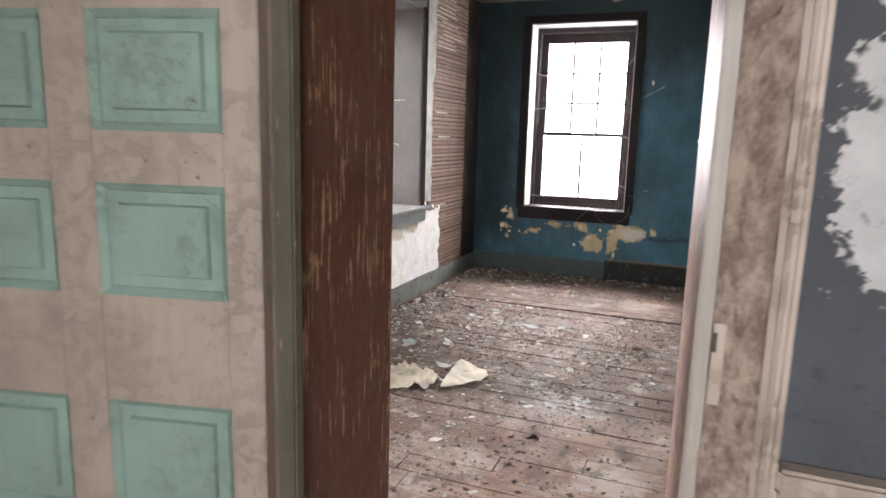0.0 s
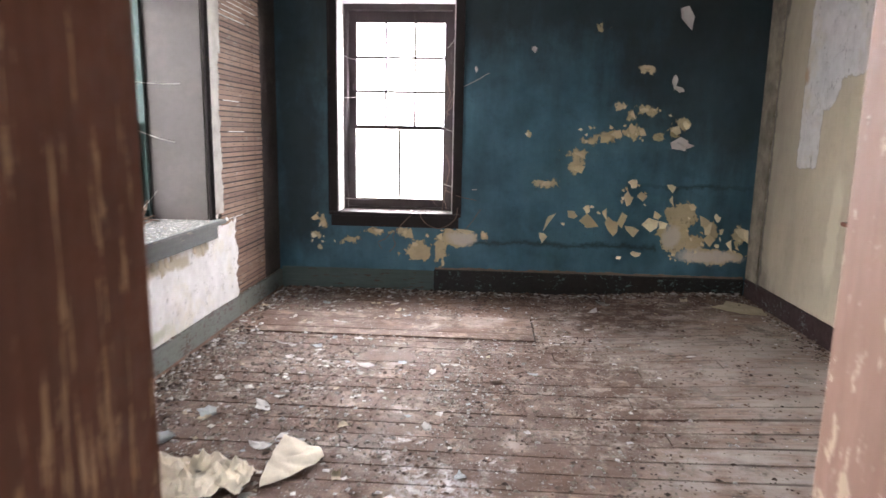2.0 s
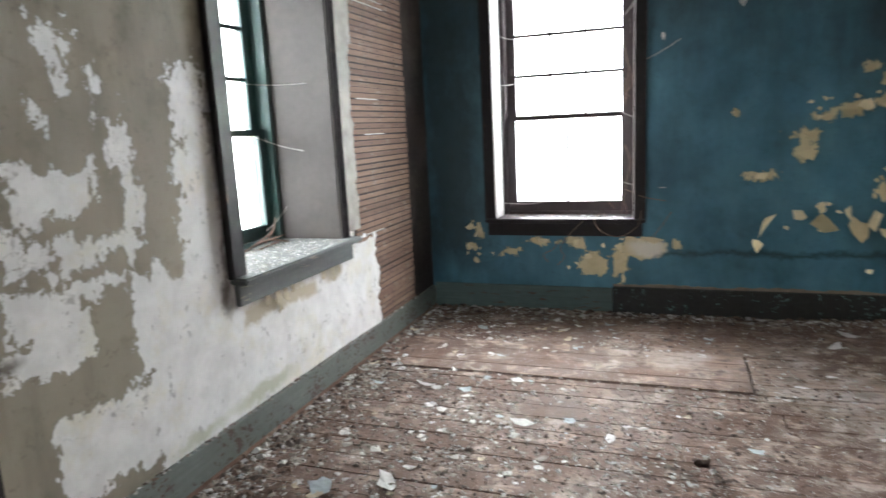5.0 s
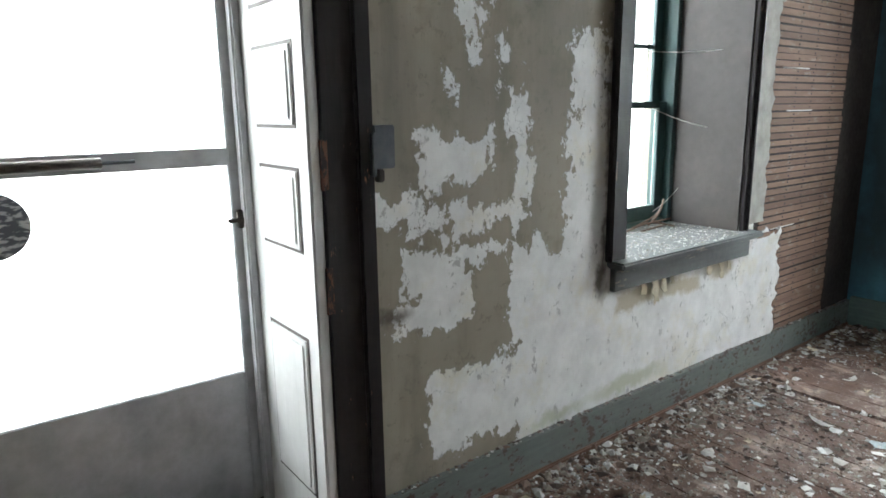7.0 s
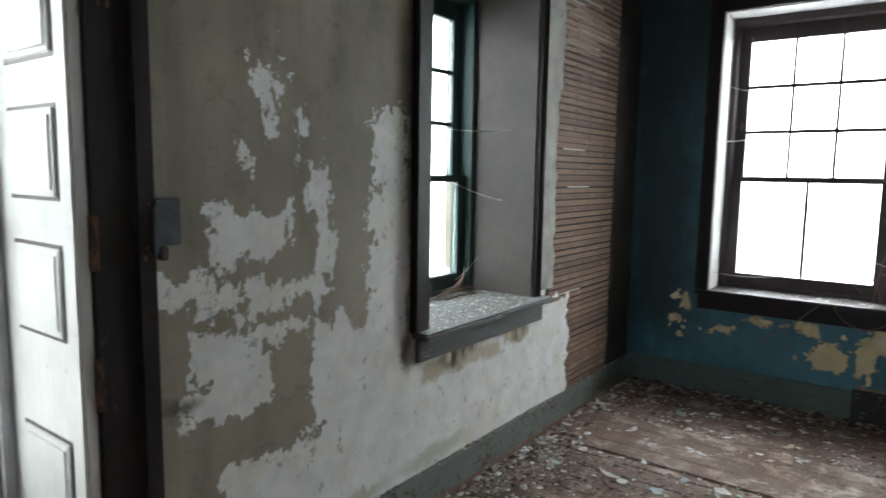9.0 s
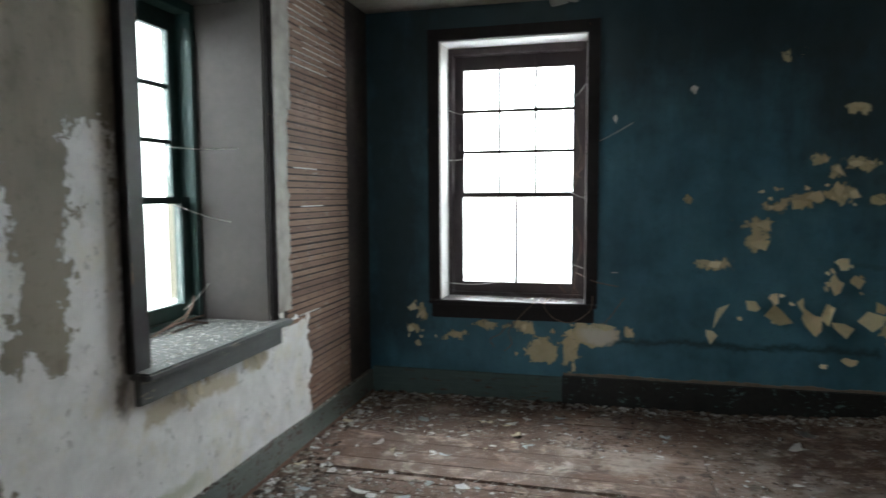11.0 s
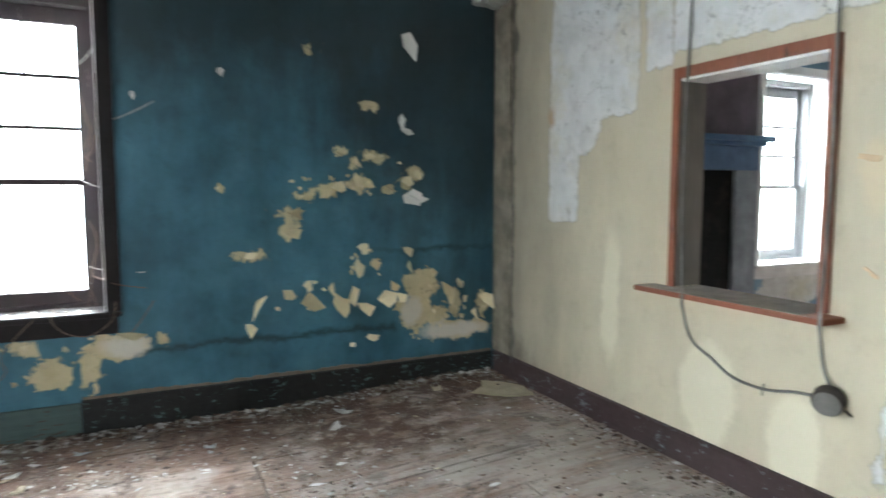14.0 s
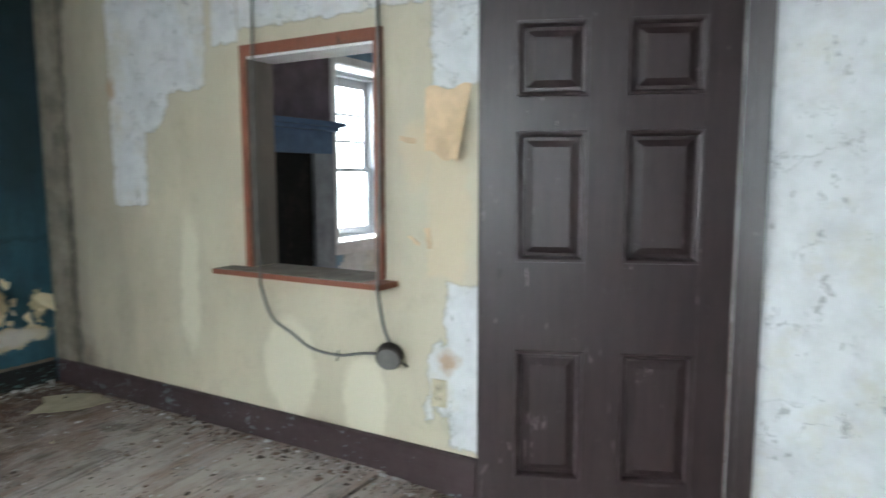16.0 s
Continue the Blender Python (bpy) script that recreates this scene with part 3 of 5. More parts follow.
def sash_window(name, label, m, w, z0, z1, deep, sash_mat, cas_mat, sill_mat, lining_mat, cas=0.075, apron=0.13, stool=0.07, ear=0.08, cols=3, cas_r=None, meet=0.409, top=0.095):
    """A sash window, three by three panes over two. Its opening runs from x = 0 to w, and outwards along +y from the wall's face at y = 0."""
    win = new(name)
    win.matrix_world = m
    tagged(win, label, "window", kind="structure")
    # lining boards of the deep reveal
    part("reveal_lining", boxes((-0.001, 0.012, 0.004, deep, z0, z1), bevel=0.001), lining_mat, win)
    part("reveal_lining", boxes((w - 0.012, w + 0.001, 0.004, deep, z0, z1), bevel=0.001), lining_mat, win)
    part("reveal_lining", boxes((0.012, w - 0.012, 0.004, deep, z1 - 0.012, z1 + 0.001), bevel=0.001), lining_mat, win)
    # casing on the room side
    cas_r = cas if cas_r is None else cas_r
    for a, b in ((-cas, 0.004), (w - 0.004, w + cas_r)):
        part("casing", boxes((a, b, -0.022, 0.003, z0, z1 + cas), bevel=0.004), cas_mat, win)
        edge = (a, a + 0.018) if a < 0 else (b - 0.018, b)
        part("casing_moulding", boxes((*edge, -0.034, -0.0215, z0, z1 + cas), bevel=0.005), cas_mat, win)
    part("casing", boxes((-cas + 0.019, w + cas_r - 0.019, -0.0225, 0.003, z1 - 0.004, z1 + cas - 0.001), bevel=0.004), cas_mat, win)
    part("window_sill", boxes((-ear, w + ear, -stool, deep - 0.02, z0 - 0.028, z0 + 0.002), bevel=0.008), sill_mat, win)
    part("apron", boxes((-ear + 0.02, w + ear - 0.02, -0.026, 0.002, z0 - apron, z0 - 0.029), bevel=0.004), sill_mat if stool > 0.05 else cas_mat, win)
    # outer frame
    y = deep
    fr = 0.045
    part("window_frame", boxes((0.012, fr, y - 0.04, y + 0.10, z0, z1 - 0.012), (w - fr, w - 0.012, y - 0.04, y + 0.10, z0, z1 - 0.012),
                               (fr, w - fr, y - 0.04, y + 0.10, z1 - 0.06, z1 - 0.012), (fr, w - fr, y - 0.02, y + 0.12, z0 - 0.02, z0 + 0.025), bevel=0.003), sash_mat, win)
    mid = z0 + (z1 - z0) * meet
    st = 0.068

    def sash(nm, yy, lo, hi, nx, ny, bot, top):
        s = part(nm, boxes((fr, fr + st, yy, yy + 0.035, lo, hi), (w - fr - st, w - fr, yy, yy + 0.035, lo, hi),
                           (fr + st, w - fr - st, yy, yy + 0.035, lo, lo + bot), (fr + st, w - fr - st, yy, yy + 0.035, hi - top, hi), bevel=0.003), sash_mat, win)
        x0, x1, a, b = fr + st, w - fr - st, lo + bot, hi - top
        px, pz = (x1 - x0) / nx, (b - a) / ny
        for k in range(1, nx):
            part("muntin", boxes((x0 + k * px - 0.011, x0 + k * px + 0.011, yy + 0.006, yy + 0.029, a, b), bevel=0.003), sash_mat, s)
        for k in range(1, ny):
            part("muntin", boxes((x0, x1, yy + 0.0065, yy + 0.0285, a + k * pz - 0.011, a + k * pz + 0.011), bevel=0.003), sash_mat, s)
        for i in range(nx):
            for j in range(ny):
                g = 0.009
                pane = part("pane", boxes((x0 + i * px + g, x0 + (i + 1) * px - g, yy + 0.016, yy + 0.019, a + j * pz + g, a + (j + 1) * pz - g)), M_GLASS, s)
                pane.visible_shadow = False
        return s

    sash("lower_sash", y, z0 + 0.025, mid + 0.02, 2, 1, 0.075, 0.035)
    sash("upper_sash", y + 0.045, mid - 0.015, z1 - 0.06, cols, 3, 0.035, top)
    return win


sash_window("window_north", "brown wooden sash window, nine panes over two, cobwebbed", pose(N_WIN[0], YN, 0), N_WIN[1] - N_WIN[0], N_WIN[2], N_WIN[3], 0.25,
            M_SASHBROWN, M_DARKTRIM, M_DARKTRIM, M_REVEAL_W, stool=0.045, ear=0.075, apron=0.125)
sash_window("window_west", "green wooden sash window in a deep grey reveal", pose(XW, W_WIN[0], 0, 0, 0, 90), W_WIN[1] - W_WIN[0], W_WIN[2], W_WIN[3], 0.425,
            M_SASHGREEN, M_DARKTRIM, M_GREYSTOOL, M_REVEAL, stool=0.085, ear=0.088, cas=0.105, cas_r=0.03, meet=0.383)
sash_window("window_next_room", "brown sash window of the next room", pose(NEXT_WIN[0], YN, 0), NEXT_WIN[1] - NEXT_WIN[0], NEXT_WIN[2], NEXT_WIN[3], 0.28,
            # sash colour lightened to give the glare of the bright window
            worn_wood("glare_washed_sash", (0.34, 0.34, 0.35), (0.2, 0.17, 0.16), 0.5, 0.60), M_REVEAL_W, M_REVEAL_W, M_REVEAL_W)

# ---- baseboards ----


def baseboard(name, runs, material, label):
    """runs: boxes of the board, each topped with a small rounded cap."""
    setting(name, boxes(*runs, bevel=0.005), material, label, "baseboard")


baseboard("baseboard_west", [(XW - 0.002, XW + 0.024, 3.465, 7.03, 0.0, 0.165)], M_BASE_W, "chipped grey green wooden baseboard")
baseboard("baseboard_north_green", [(XW + 0.026, -0.86, YN - 0.024, YN + 0.002, 0.0, 0.19)], M_BASE_NG, "chipped grey green wooden baseboard")
baseboard("baseboard_north", [(-0.858, XE - 0.022, YN - 0.026, YN + 0.002, 0.0, 0.205)], M_BASE_N, "blackened wooden baseboard with flaking turquoise paint")
baseboard("baseboard_east", [(XE - 0.022, XE + 0.002, 4.03, YN - 0.028, 0.0, 0.215), (XE - 0.022, XE + 0.002, 2.125, 3.02, 0.0, 0.215)], M_BASE_E, "dark purple brown wooden baseboard, paint chipped")

setting("shoe_moulding_west", boxes((XW + 0.0245, XW + 0.040, 3.47, 7.01, 0.0, 0.022), bevel=0.006), worn_wood("bare_red_brown_wood", (0.16, 0.085, 0.055), (0.3, 0.26, 0.22), 0.8, 0.58, "y"), "narrow bare brown wood strip at the baseboard foot", "trim")

# ---- the way in from the hall ----
# linings of the thick wall, the left one slightly splayed


def slab(corners, z0, z1):
    """An upright slab over a four-cornered plan."""
    bm = bmesh.new()
    lo, hi = [bm.verts.new((x, y, z0)) for x, y in corners], [bm.verts.new((x, y, z1)) for x, y in corners]
    bm.faces.new(lo[::-1])
    bm.faces.new(hi)
    for k in range(4):
        bm.faces.new((lo[k], lo[(k + 1) % 4], hi[(k + 1) % 4], hi[k]))
    bmesh.ops.recalc_face_normals(bm, faces=bm.faces)
    bmesh.ops.bevel(bm, geom=list(bm.edges), offset=0.003, segments=2, affect="EDGES")
    return bm


frame1 = tagged(new("doorway_lining"), "red brown varnished wooden doorway lining, scratched and worn", "door frame", kind="structure")
part("jamb", slab([(-0.790, 1.625), (-0.795, 2.124), (-0.83, 2.124), (-0.83, 1.625)], 0.0, 2.10), M_JAMB, frame1)
part("jamb", slab([(-0.021, 2.124), (0.006, 1.592), (0.07, 1.592), (0.06, 2.124)], 0.0, 2.10), worn_wood("pinkish_varnish", (0.42, 0.26, 0.20), (0.68, 0.56, 0.42), 0.5, 0.572, run=0.4), frame1)
bpy.data.materials["pinkish_varnish"].node_tree.nodes["Principled BSDF"].inputs["Specular IOR Level"].default_value = 0.4
part("head", boxes((-0.80, 0.04, 1.60, 2.11, 2.08, 2.13)), M_JAMB, frame1)
casing = tagged(new("door_casing_hall"), "flaking pink beige door casing with beaded edge", "door frame", kind="structure")
M_BUMPY = Nodes("flaking_pink_brown_paint", 0.6)
bp = M_BUMPY.pos((1, 1, 0.6))
bn = M_BUMPY.noise(bp, 30, 6, 0.7)
M_BUMPY = M_BUMPY.done(M_BUMPY.mix(M_BUMPY.ramp(bn, 0.42, 0.62), (0.16, 0.11, 0.085), (0.34, 0.265, 0.21)), M_BUMPY.bump(bn, 0.9, 0.012))
part("stop", boxes((0.006, 0.030, 1.552, 1.591, 0, 2.1), bevel=0.004), worn_wood("pale_edge_paint", (0.40, 0.36, 0.31), (0.4, 0.32, 0.25), 0.5, 0.6), casing)
bm = bmesh.new()
bmesh.ops.create_grid(bm, x_segments=14, y_segments=420, size=0.5)
for v in bm.verts:
    u, z = v.co.x + 0.5, (v.co.y + 0.5) * 2.2
    q = Vector((u * 3.2, z * 26, 4.0))
    lump = max(0.0, noise.noise(q)) * 0.013 + max(0.0, noise.noise(q * 2.3)) * 0.007
    v.co = Vector((0.031 + 0.074 * u, 1.558 - lump, z))
bmesh.ops.recalc_face_normals(bm, faces=bm.faces)
part("flat", bm, M_BUMPY, casing, "thick flaking pinkish paint")
part("backing", boxes((0.031, 0.105, 1.559, 1.588, 0, 2.2)), M_BUMPY, casing)
for k, (a, b, pr) in enumerate(((0.105, 0.115, 0.012), (0.116, 0.126, 0.018), (0.127, 0.141, 0.008))):
    part("bead", boxes((a, b, 1.556 - pr, 1.588, 0, 2.2), bevel=0.005), M_PINK, casing)
part("strike_plate", boxes((0.032, 0.050, 1.545, 1.557, 1.00, 1.13), bevel=0.002), M_PINK, casing, "painted-over metal strike plate")
part("keeper_hole", boxes((0.0325, 0.0385, 1.5430, 1.5452, 1.085, 1.115)), M_RUST, casing)
part("flat", boxes((-0.96, -0.802, 1.562, 1.624, 0, 2.2), bevel=0.002), M_PINK, casing)
part("stop", boxes((-0.80, -0.752, 1.592, 1.6235, 0, 2.1), bevel=0.005), worn_wood("dark_olive_edge_paint", (0.13, 0.115, 0.085), (0.30, 0.24, 0.18), 0.6, 0.60, lumps=2.0), casing)
setting("chair_rail", boxes((0.142, 2.44, 1.545, 1.587, 0.875, 0.915), (0.142, 2.44, 1.565, 1.587, 0.81, 0.874), bevel=0.006), M_PINK, "pinkish painted wooden chair rail", "trim")
setting("wainscot", boxes((0.142, 2.44, 1.576, 1.586, 0.0, 0.809)), M_PINK, "pinkish painted boarded lower wall", "trim")

mint = thing("panelled_door", "open pink beige door with pale mint green panels, chipped", "door", (-0.790, 1.541, 0.02, 0, 0, 193.5))
mint_leaf = panelled_leaf(mint, 0.80, 2.06, 0.04, [(0.075, 0.350), (0.447, 0.722)],
                          [(0.14, 0.40), (0.54, 0.807), (1.036, 1.266), (1.369, 1.598), (1.70, 1.93)], M_PINK, M_MINT, 0.016, "pale mint green raised panel")

# ---- outside doorway in the west wall ----
ext = tagged(new("outside_doorway"), "dark brown door casing with white panelled reveal", "door frame", kind="structure")
part("casing", boxes((XW - 0.003, XW + 0.024, 3.30, 3.44, 0, 2.25), bevel=0.004), M_DARKTRIM, ext)
part("casing_moulding", boxes((XW, XW + 0.036, 3.405, 3.462, 0, 2.25), bevel=0.008), M_DARKTRIM, ext)
part("casing_edge", boxes((XW - 0.01, XW + 0.020, 3.262, 3.299, 0, 2.25), bevel=0.006), M_WHITEWOOD, ext)
part("casing", boxes((XW - 0.003, XW + 0.024, 2.22, 2.36, 0, 2.25), bevel=0.004), M_DARKTRIM, ext)
part("casing", boxes((XW - 0.003, XW + 0.0235, 2.36, 3.30, 2.12, 2.25), bevel=0.004), M_DARKTRIM, ext)
reveal = part("panelled_reveal", boxes((XW - 0.50, XW - 0.004, 3.268, 3.285, 0, 2.16)), M_WHITEWOOD, ext, "white painted panelled reveal")
for a, b in ((0.22, 0.73), (1.01, 1.24), (1.37, 1.59), (1.72, 2.0)):
    bm = boxes((XW - 0.335, XW - 0.07, 3.262, 3.269, a, b), (XW - 0.318, XW - 0.087, 3.258, 3.2625, a + 0.017, b - 0.017), bevel=0.003)
    part("panel", bm, M_WHITEWOOD, reveal)
    # flat dark border that paints the shade of the panel's groove
    part("groove_shade", boxes((XW - 0.345, XW - 0.06, 3.2665, 3.2678, a - 0.010, b + 0.010)), M_RUST, reveal)
part("outer_jamb", boxes((-2.722, -2.68, 3.238, 3.268, 0, 2.16), bevel=0.006), M_STORM, ext)
part("outer_jamb", boxes((-2.80, -2.68, 2.36, 2.40, 0, 2.16), bevel=0.006), M_STORM, ext)
part("threshold", boxes((-2.80, XW - 0.004, 2.36, 3.262, -0.02, 0.02), bevel=0.004), M_GREYSTOOL, ext)

storm = thing("storm_door", "closed grey storm door with two clear panes", "door", (-2.76, 2.405, 0.02))
part("stile", boxes((0, 0.035, 0, 0.06, 0, 2.06), bevel=0.004), M_STORM, storm)
part("stile", boxes((0, 0.035, 0.805, 0.858, 0, 2.06), bevel=0.004), M_STORM, storm)
part("mid_rail", boxes((0.001, 0.034, 0.06, 0.805, 1.217, 1.275), bevel=0.004), M_STORM, storm)
part("top_rail", boxes((0.001, 0.034, 0.06, 0.805, 1.98, 2.06), bevel=0.004), M_STORM, storm)
part("bottom_panel", boxes((0.004, 0.030, 0.06, 0.805, 0.0, 0.50), bevel=0.004), M_STORM, storm)
for a, b in ((0.50, 1.217), (1.275, 1.98)):
    g = part("pane", boxes((0.014, 0.018, 0.058, 0.807, a, b)), M_GLASS, storm)
    g.visible_shadow = False
closer = part("door_closer", tube([(0.055, 0.10, 1.248), (0.055, 0.43, 1.248)], 0.016, 10), M_RUST, storm, "dark door closer tube", True)
part("closer_rod", tube([(0.055, 0.43, 1.248), (0.055, 0.52, 1.248)], 0.006, 8), M_METAL, closer)
latch = part("latch", boxes((0.035, 0.062, 0.815, 0.845, 1.01, 1.07), bevel=0.004), M_RUST, storm)
part("latch_lever", boxes((0.055, 0.070, 0.780, 0.835, 1.032, 1.046), bevel=0.003), M_RUST, latch)
bm = bmesh.new()
bmesh.ops.create_cone(bm, cap_ends=True, segments=32, radius1=0.095, radius2=0.095, depth=0.002, matrix=pose(0.0205, 0.145, 1.088, 0, 90, 0))
ms = Nodes("sticker_print", 0.5)
sn = ms.noise(ms.pos((1, 1, 3)), 26, 4)
part("sticker", bm, ms.done(ms.mix(ms.ramp(sn, 0.5, 0.56), (0.10, 0.11, 0.14), (0.55, 0.57, 0.6))), storm, "round grey printed sticker")
M_MORTISE = worn_wood("rusty_bare_wood", (0.15, 0.065, 0.04), (0.04, 0.025, 0.022), 0.85, 0.50, run=0.5)
for a, b in ((0.83, 0.97), (1.19, 1.33)):
    part("hinge_mortise", boxes((XW + 0.0195, XW + 0.0252, 3.292, 3.318, a, b), bevel=0.002), M_MORTISE, ext, "splintered bare wood where a hinge sat")
keeper = thing("lock_keeper", "grey metal rim lock keeper on the dark door casing", "lock", (XW + 0.022, 3.475, 1.24))
part("box", boxes((-0.02, 0.018, -0.018, 0.055, 0.0, 0.125), bevel=0.004), M_METAL, keeper)
part("lip", boxes((-0.018, 0.030, -0.030, -0.016, -0.02, 0.105), bevel=0.003), M_METAL, keeper)
part("lug", boxes((-0.018, 0.010, 0.0, 0.022, -0.040, -0.002), bevel=0.004), M_RUST, keeper)

# ---- brown door, ajar ----
bframe = tagged(new("brown_door_frame"), "dark brown wooden door frame", "door frame", kind="structure")
part("casing", boxes((XE - 0.024, XE + 0.002, 3.025, 3.105, 0, 2.06), bevel=0.006), M_DOOR, bframe)
part("casing", boxes((XE - 0.024, XE + 0.002, 3.94, 4.03, 0, 2.06), bevel=0.006), M_DOOR, bframe)
part("casing", boxes((XE - 0.0235, XE + 0.002, 3.105, 3.94, 1.975, 2.06), bevel=0.006), M_DOOR, bframe)
part("bead", boxes((XE - 0.034, XE - 0.022, 3.075, 3.10, 0, 2.05), bevel=0.005), M_DOOR, bframe)
AJAR = 22
brown = thing("brown_door", "dark brown six-panel wooden door standing ajar", "door", (XE - 0.028, 3.112, 0.012, 0, 0, 90 + AJAR))

panelled_leaf(brown, 0.805, 1.955, 0.038, [(0.105, 0.34), (0.465, 0.69)], [(0.31, 0.765), (1.065, 1.495), (1.605, 1.845)], M_DOOR, M_DOOR, 0.020, "", 0.030, 0.022, 0.007)
part("keyhole_plate", boxes((0.735, 0.750, -0.002, 0.003, 1.005, 1.045), bevel=0.001), M_RUST, brown)

# ---- serving hatch ----
hatch = tagged(new("serving_hatch"), "reddish brown wooden serving hatch frame with dusty shelf", "hatch", kind="structure")
M_DUSTYWOOD = plain("dusty_grey_wood", (0.24, 0.215, 0.185), 0.85, scale=9, dirty=0.5, stretch=(1, 1, 0.2))
for a, b in ((4.482, 4.525), (5.262, 5.306)):
    part("side", boxes((XE - 0.018, XE + 0.002, a, b, 0.92, 1.975), bevel=0.003), M_REDWOOD, hatch)
part("head", boxes((XE - 0.0175, XE + 0.002, 4.525, 5.262, 1.922, 1.975), bevel=0.003), M_REDWOOD, hatch)
part("lining", boxes((XE - 0.010, XE + 0.16, 4.514, 4.527, 0.921, 1.925), bevel=0.002), M_REDWOOD, hatch)
part("lining", boxes((XE - 0.010, XE + 0.16, 5.260, 5.273, 0.921, 1.925), bevel=0.002), M_DUSTYWOOD, hatch)
# white colour stands for the light on the lining's underside
part("head_lining", boxes((XE - 0.010, XE + 0.16, 4.527, 5.260, 1.910, 1.924), bevel=0.002), M_REVEAL_W, hatch, "head lining with its lit underside coloured white")
part("shelf", boxes((XE - 0.13, XE + 0.17, 4.42, 5.42, 0.893, 0.917), bevel=0.004), M_REDWOOD, hatch)
part("shelf_dust", boxes((XE - 0.122, XE + 0.16, 4.53, 5.41, 0.9165, 0.9192)), M_DUSTYWOOD, hatch, "grey dust layer")

# ---- next room: chimney piece seen through the hatch ----
chim = tagged(new("chimney_breast"), "mauve grey plastered chimney breast", "wall", kind="structure")
part("breast", boxes((2.7, 4.36, 6.86, YN - 0.001, 0, ZC)), plain("mauve_plaster", (0.20, 0.16, 0.19), 0.9, scale=5, dirty=0.8, local=False), chim)
mantel = thing("mantelpiece", "blue painted wooden mantelpiece with dark firebox", "mantelpiece", (3.50, 6.86, 0))
M_BLUEM = plain("mantel_blue", (0.11, 0.19, 0.34), 0.6, scale=8)
part("shelf", boxes((-0.90, 0.90, -0.16, -0.001, 1.80, 1.845), (-0.86, 0.86, -0.12, -0.001, 1.765, 1.799), bevel=0.006), M_BLUEM, mantel)
part("frieze", boxes((-0.83, 0.83, -0.06, -0.001, 1.56, 1.764), bevel=0.004), M_BLUEM, mantel)
for a, b in ((-0.83, -0.56), (0.56, 0.83)):
    part("pilaster", boxes((a, b, -0.06, -0.001, 0, 1.559), bevel=0.004), plain("mantel_grey", (0.30, 0.33, 0.38), 0.7, scale=8) if a > 0 else M_BLUEM, mantel)
# flat black sheet whose colour gives the shade of the unbuilt fire opening
part("firebox", boxes((-0.559, 0.559, -0.020, -0.001, 0, 1.559)), plain("hollow_shade_black", (0.008, 0.008, 0.009), 0.95), mantel)

# ---- laid bare lath and broken plaster on the west wall ----
random.seed(5)
lathing = tagged(new("lath_wall"), "bare brown wooden laths where the plaster has fallen", "wall", kind="structure")
# dark sheet behind the laths, left bare towards the north wall
part("backing", boxes((XW - 0.004, XW + 0.002, 5.74, YN - 0.002, 0.166, ZC)), plain("dark_lath_backing", (0.028, 0.020, 0.017), 0.95, scale=6, local=False), lathing)
LATH = [mesh("lath", boxes((0, 0.006, 0, 0.80, 0, h), bevel=0.0015), M_LATH) for h in (0.027, 0.029, 0.025, 0.028)]
z = 0.172
while z < ZC - 0.03:
    ob = part("lath", LATH[random.randrange(4)], None, lathing)
    start = (5.775 if z > 0.72 else 5.93) + random.uniform(-0.01, 0.02)
    ob.matrix_world = Matrix.LocRotScale((XW + 0.002 + random.uniform(0, 0.005), start, z), Euler((radians(random.uniform(-0.15, 0.15)), 0, 0)), (1, (6.62 - start + random.uniform(0, 0.015)) / 0.80, 1))
    z += random.choice((0.033, 0.035, 0.036, 0.038))


NAIL = mesh("nail", boxes((0, 0.003, -0.004, 0.004, -0.004, 0.004)), M_RUST)
KEY = mesh("plaster_key", boxes((0, 0.004, 0, 0.70, 0, 0.006)), plain("pale_plaster_key", (0.55, 0.53, 0.49), 0.9, scale=20))
random.seed(6)
for ob in [o for o in lathing.children if o.name.startswith("lath")]:
    o = ob.matrix_world.translation
    for u in (6.03, 6.22, 6.46):
        n = part("nail", NAIL, None, lathing)
        n.matrix_world = pose(o.x + 0.0055, u + random.uniform(-0.012, 0.012), o.z + random.uniform(0.008, 0.018))
    if o.z > 2.15 or random.random() < 0.04:
        n = part("plaster_key", KEY, None, lathing)
        n.matrix_world = Matrix.LocRotScale((XW + 0.0025, 5.82 + random.uniform(0, 0.2), o.z - 0.0055), None, (1, random.uniform(0.35, 0.8), 1))


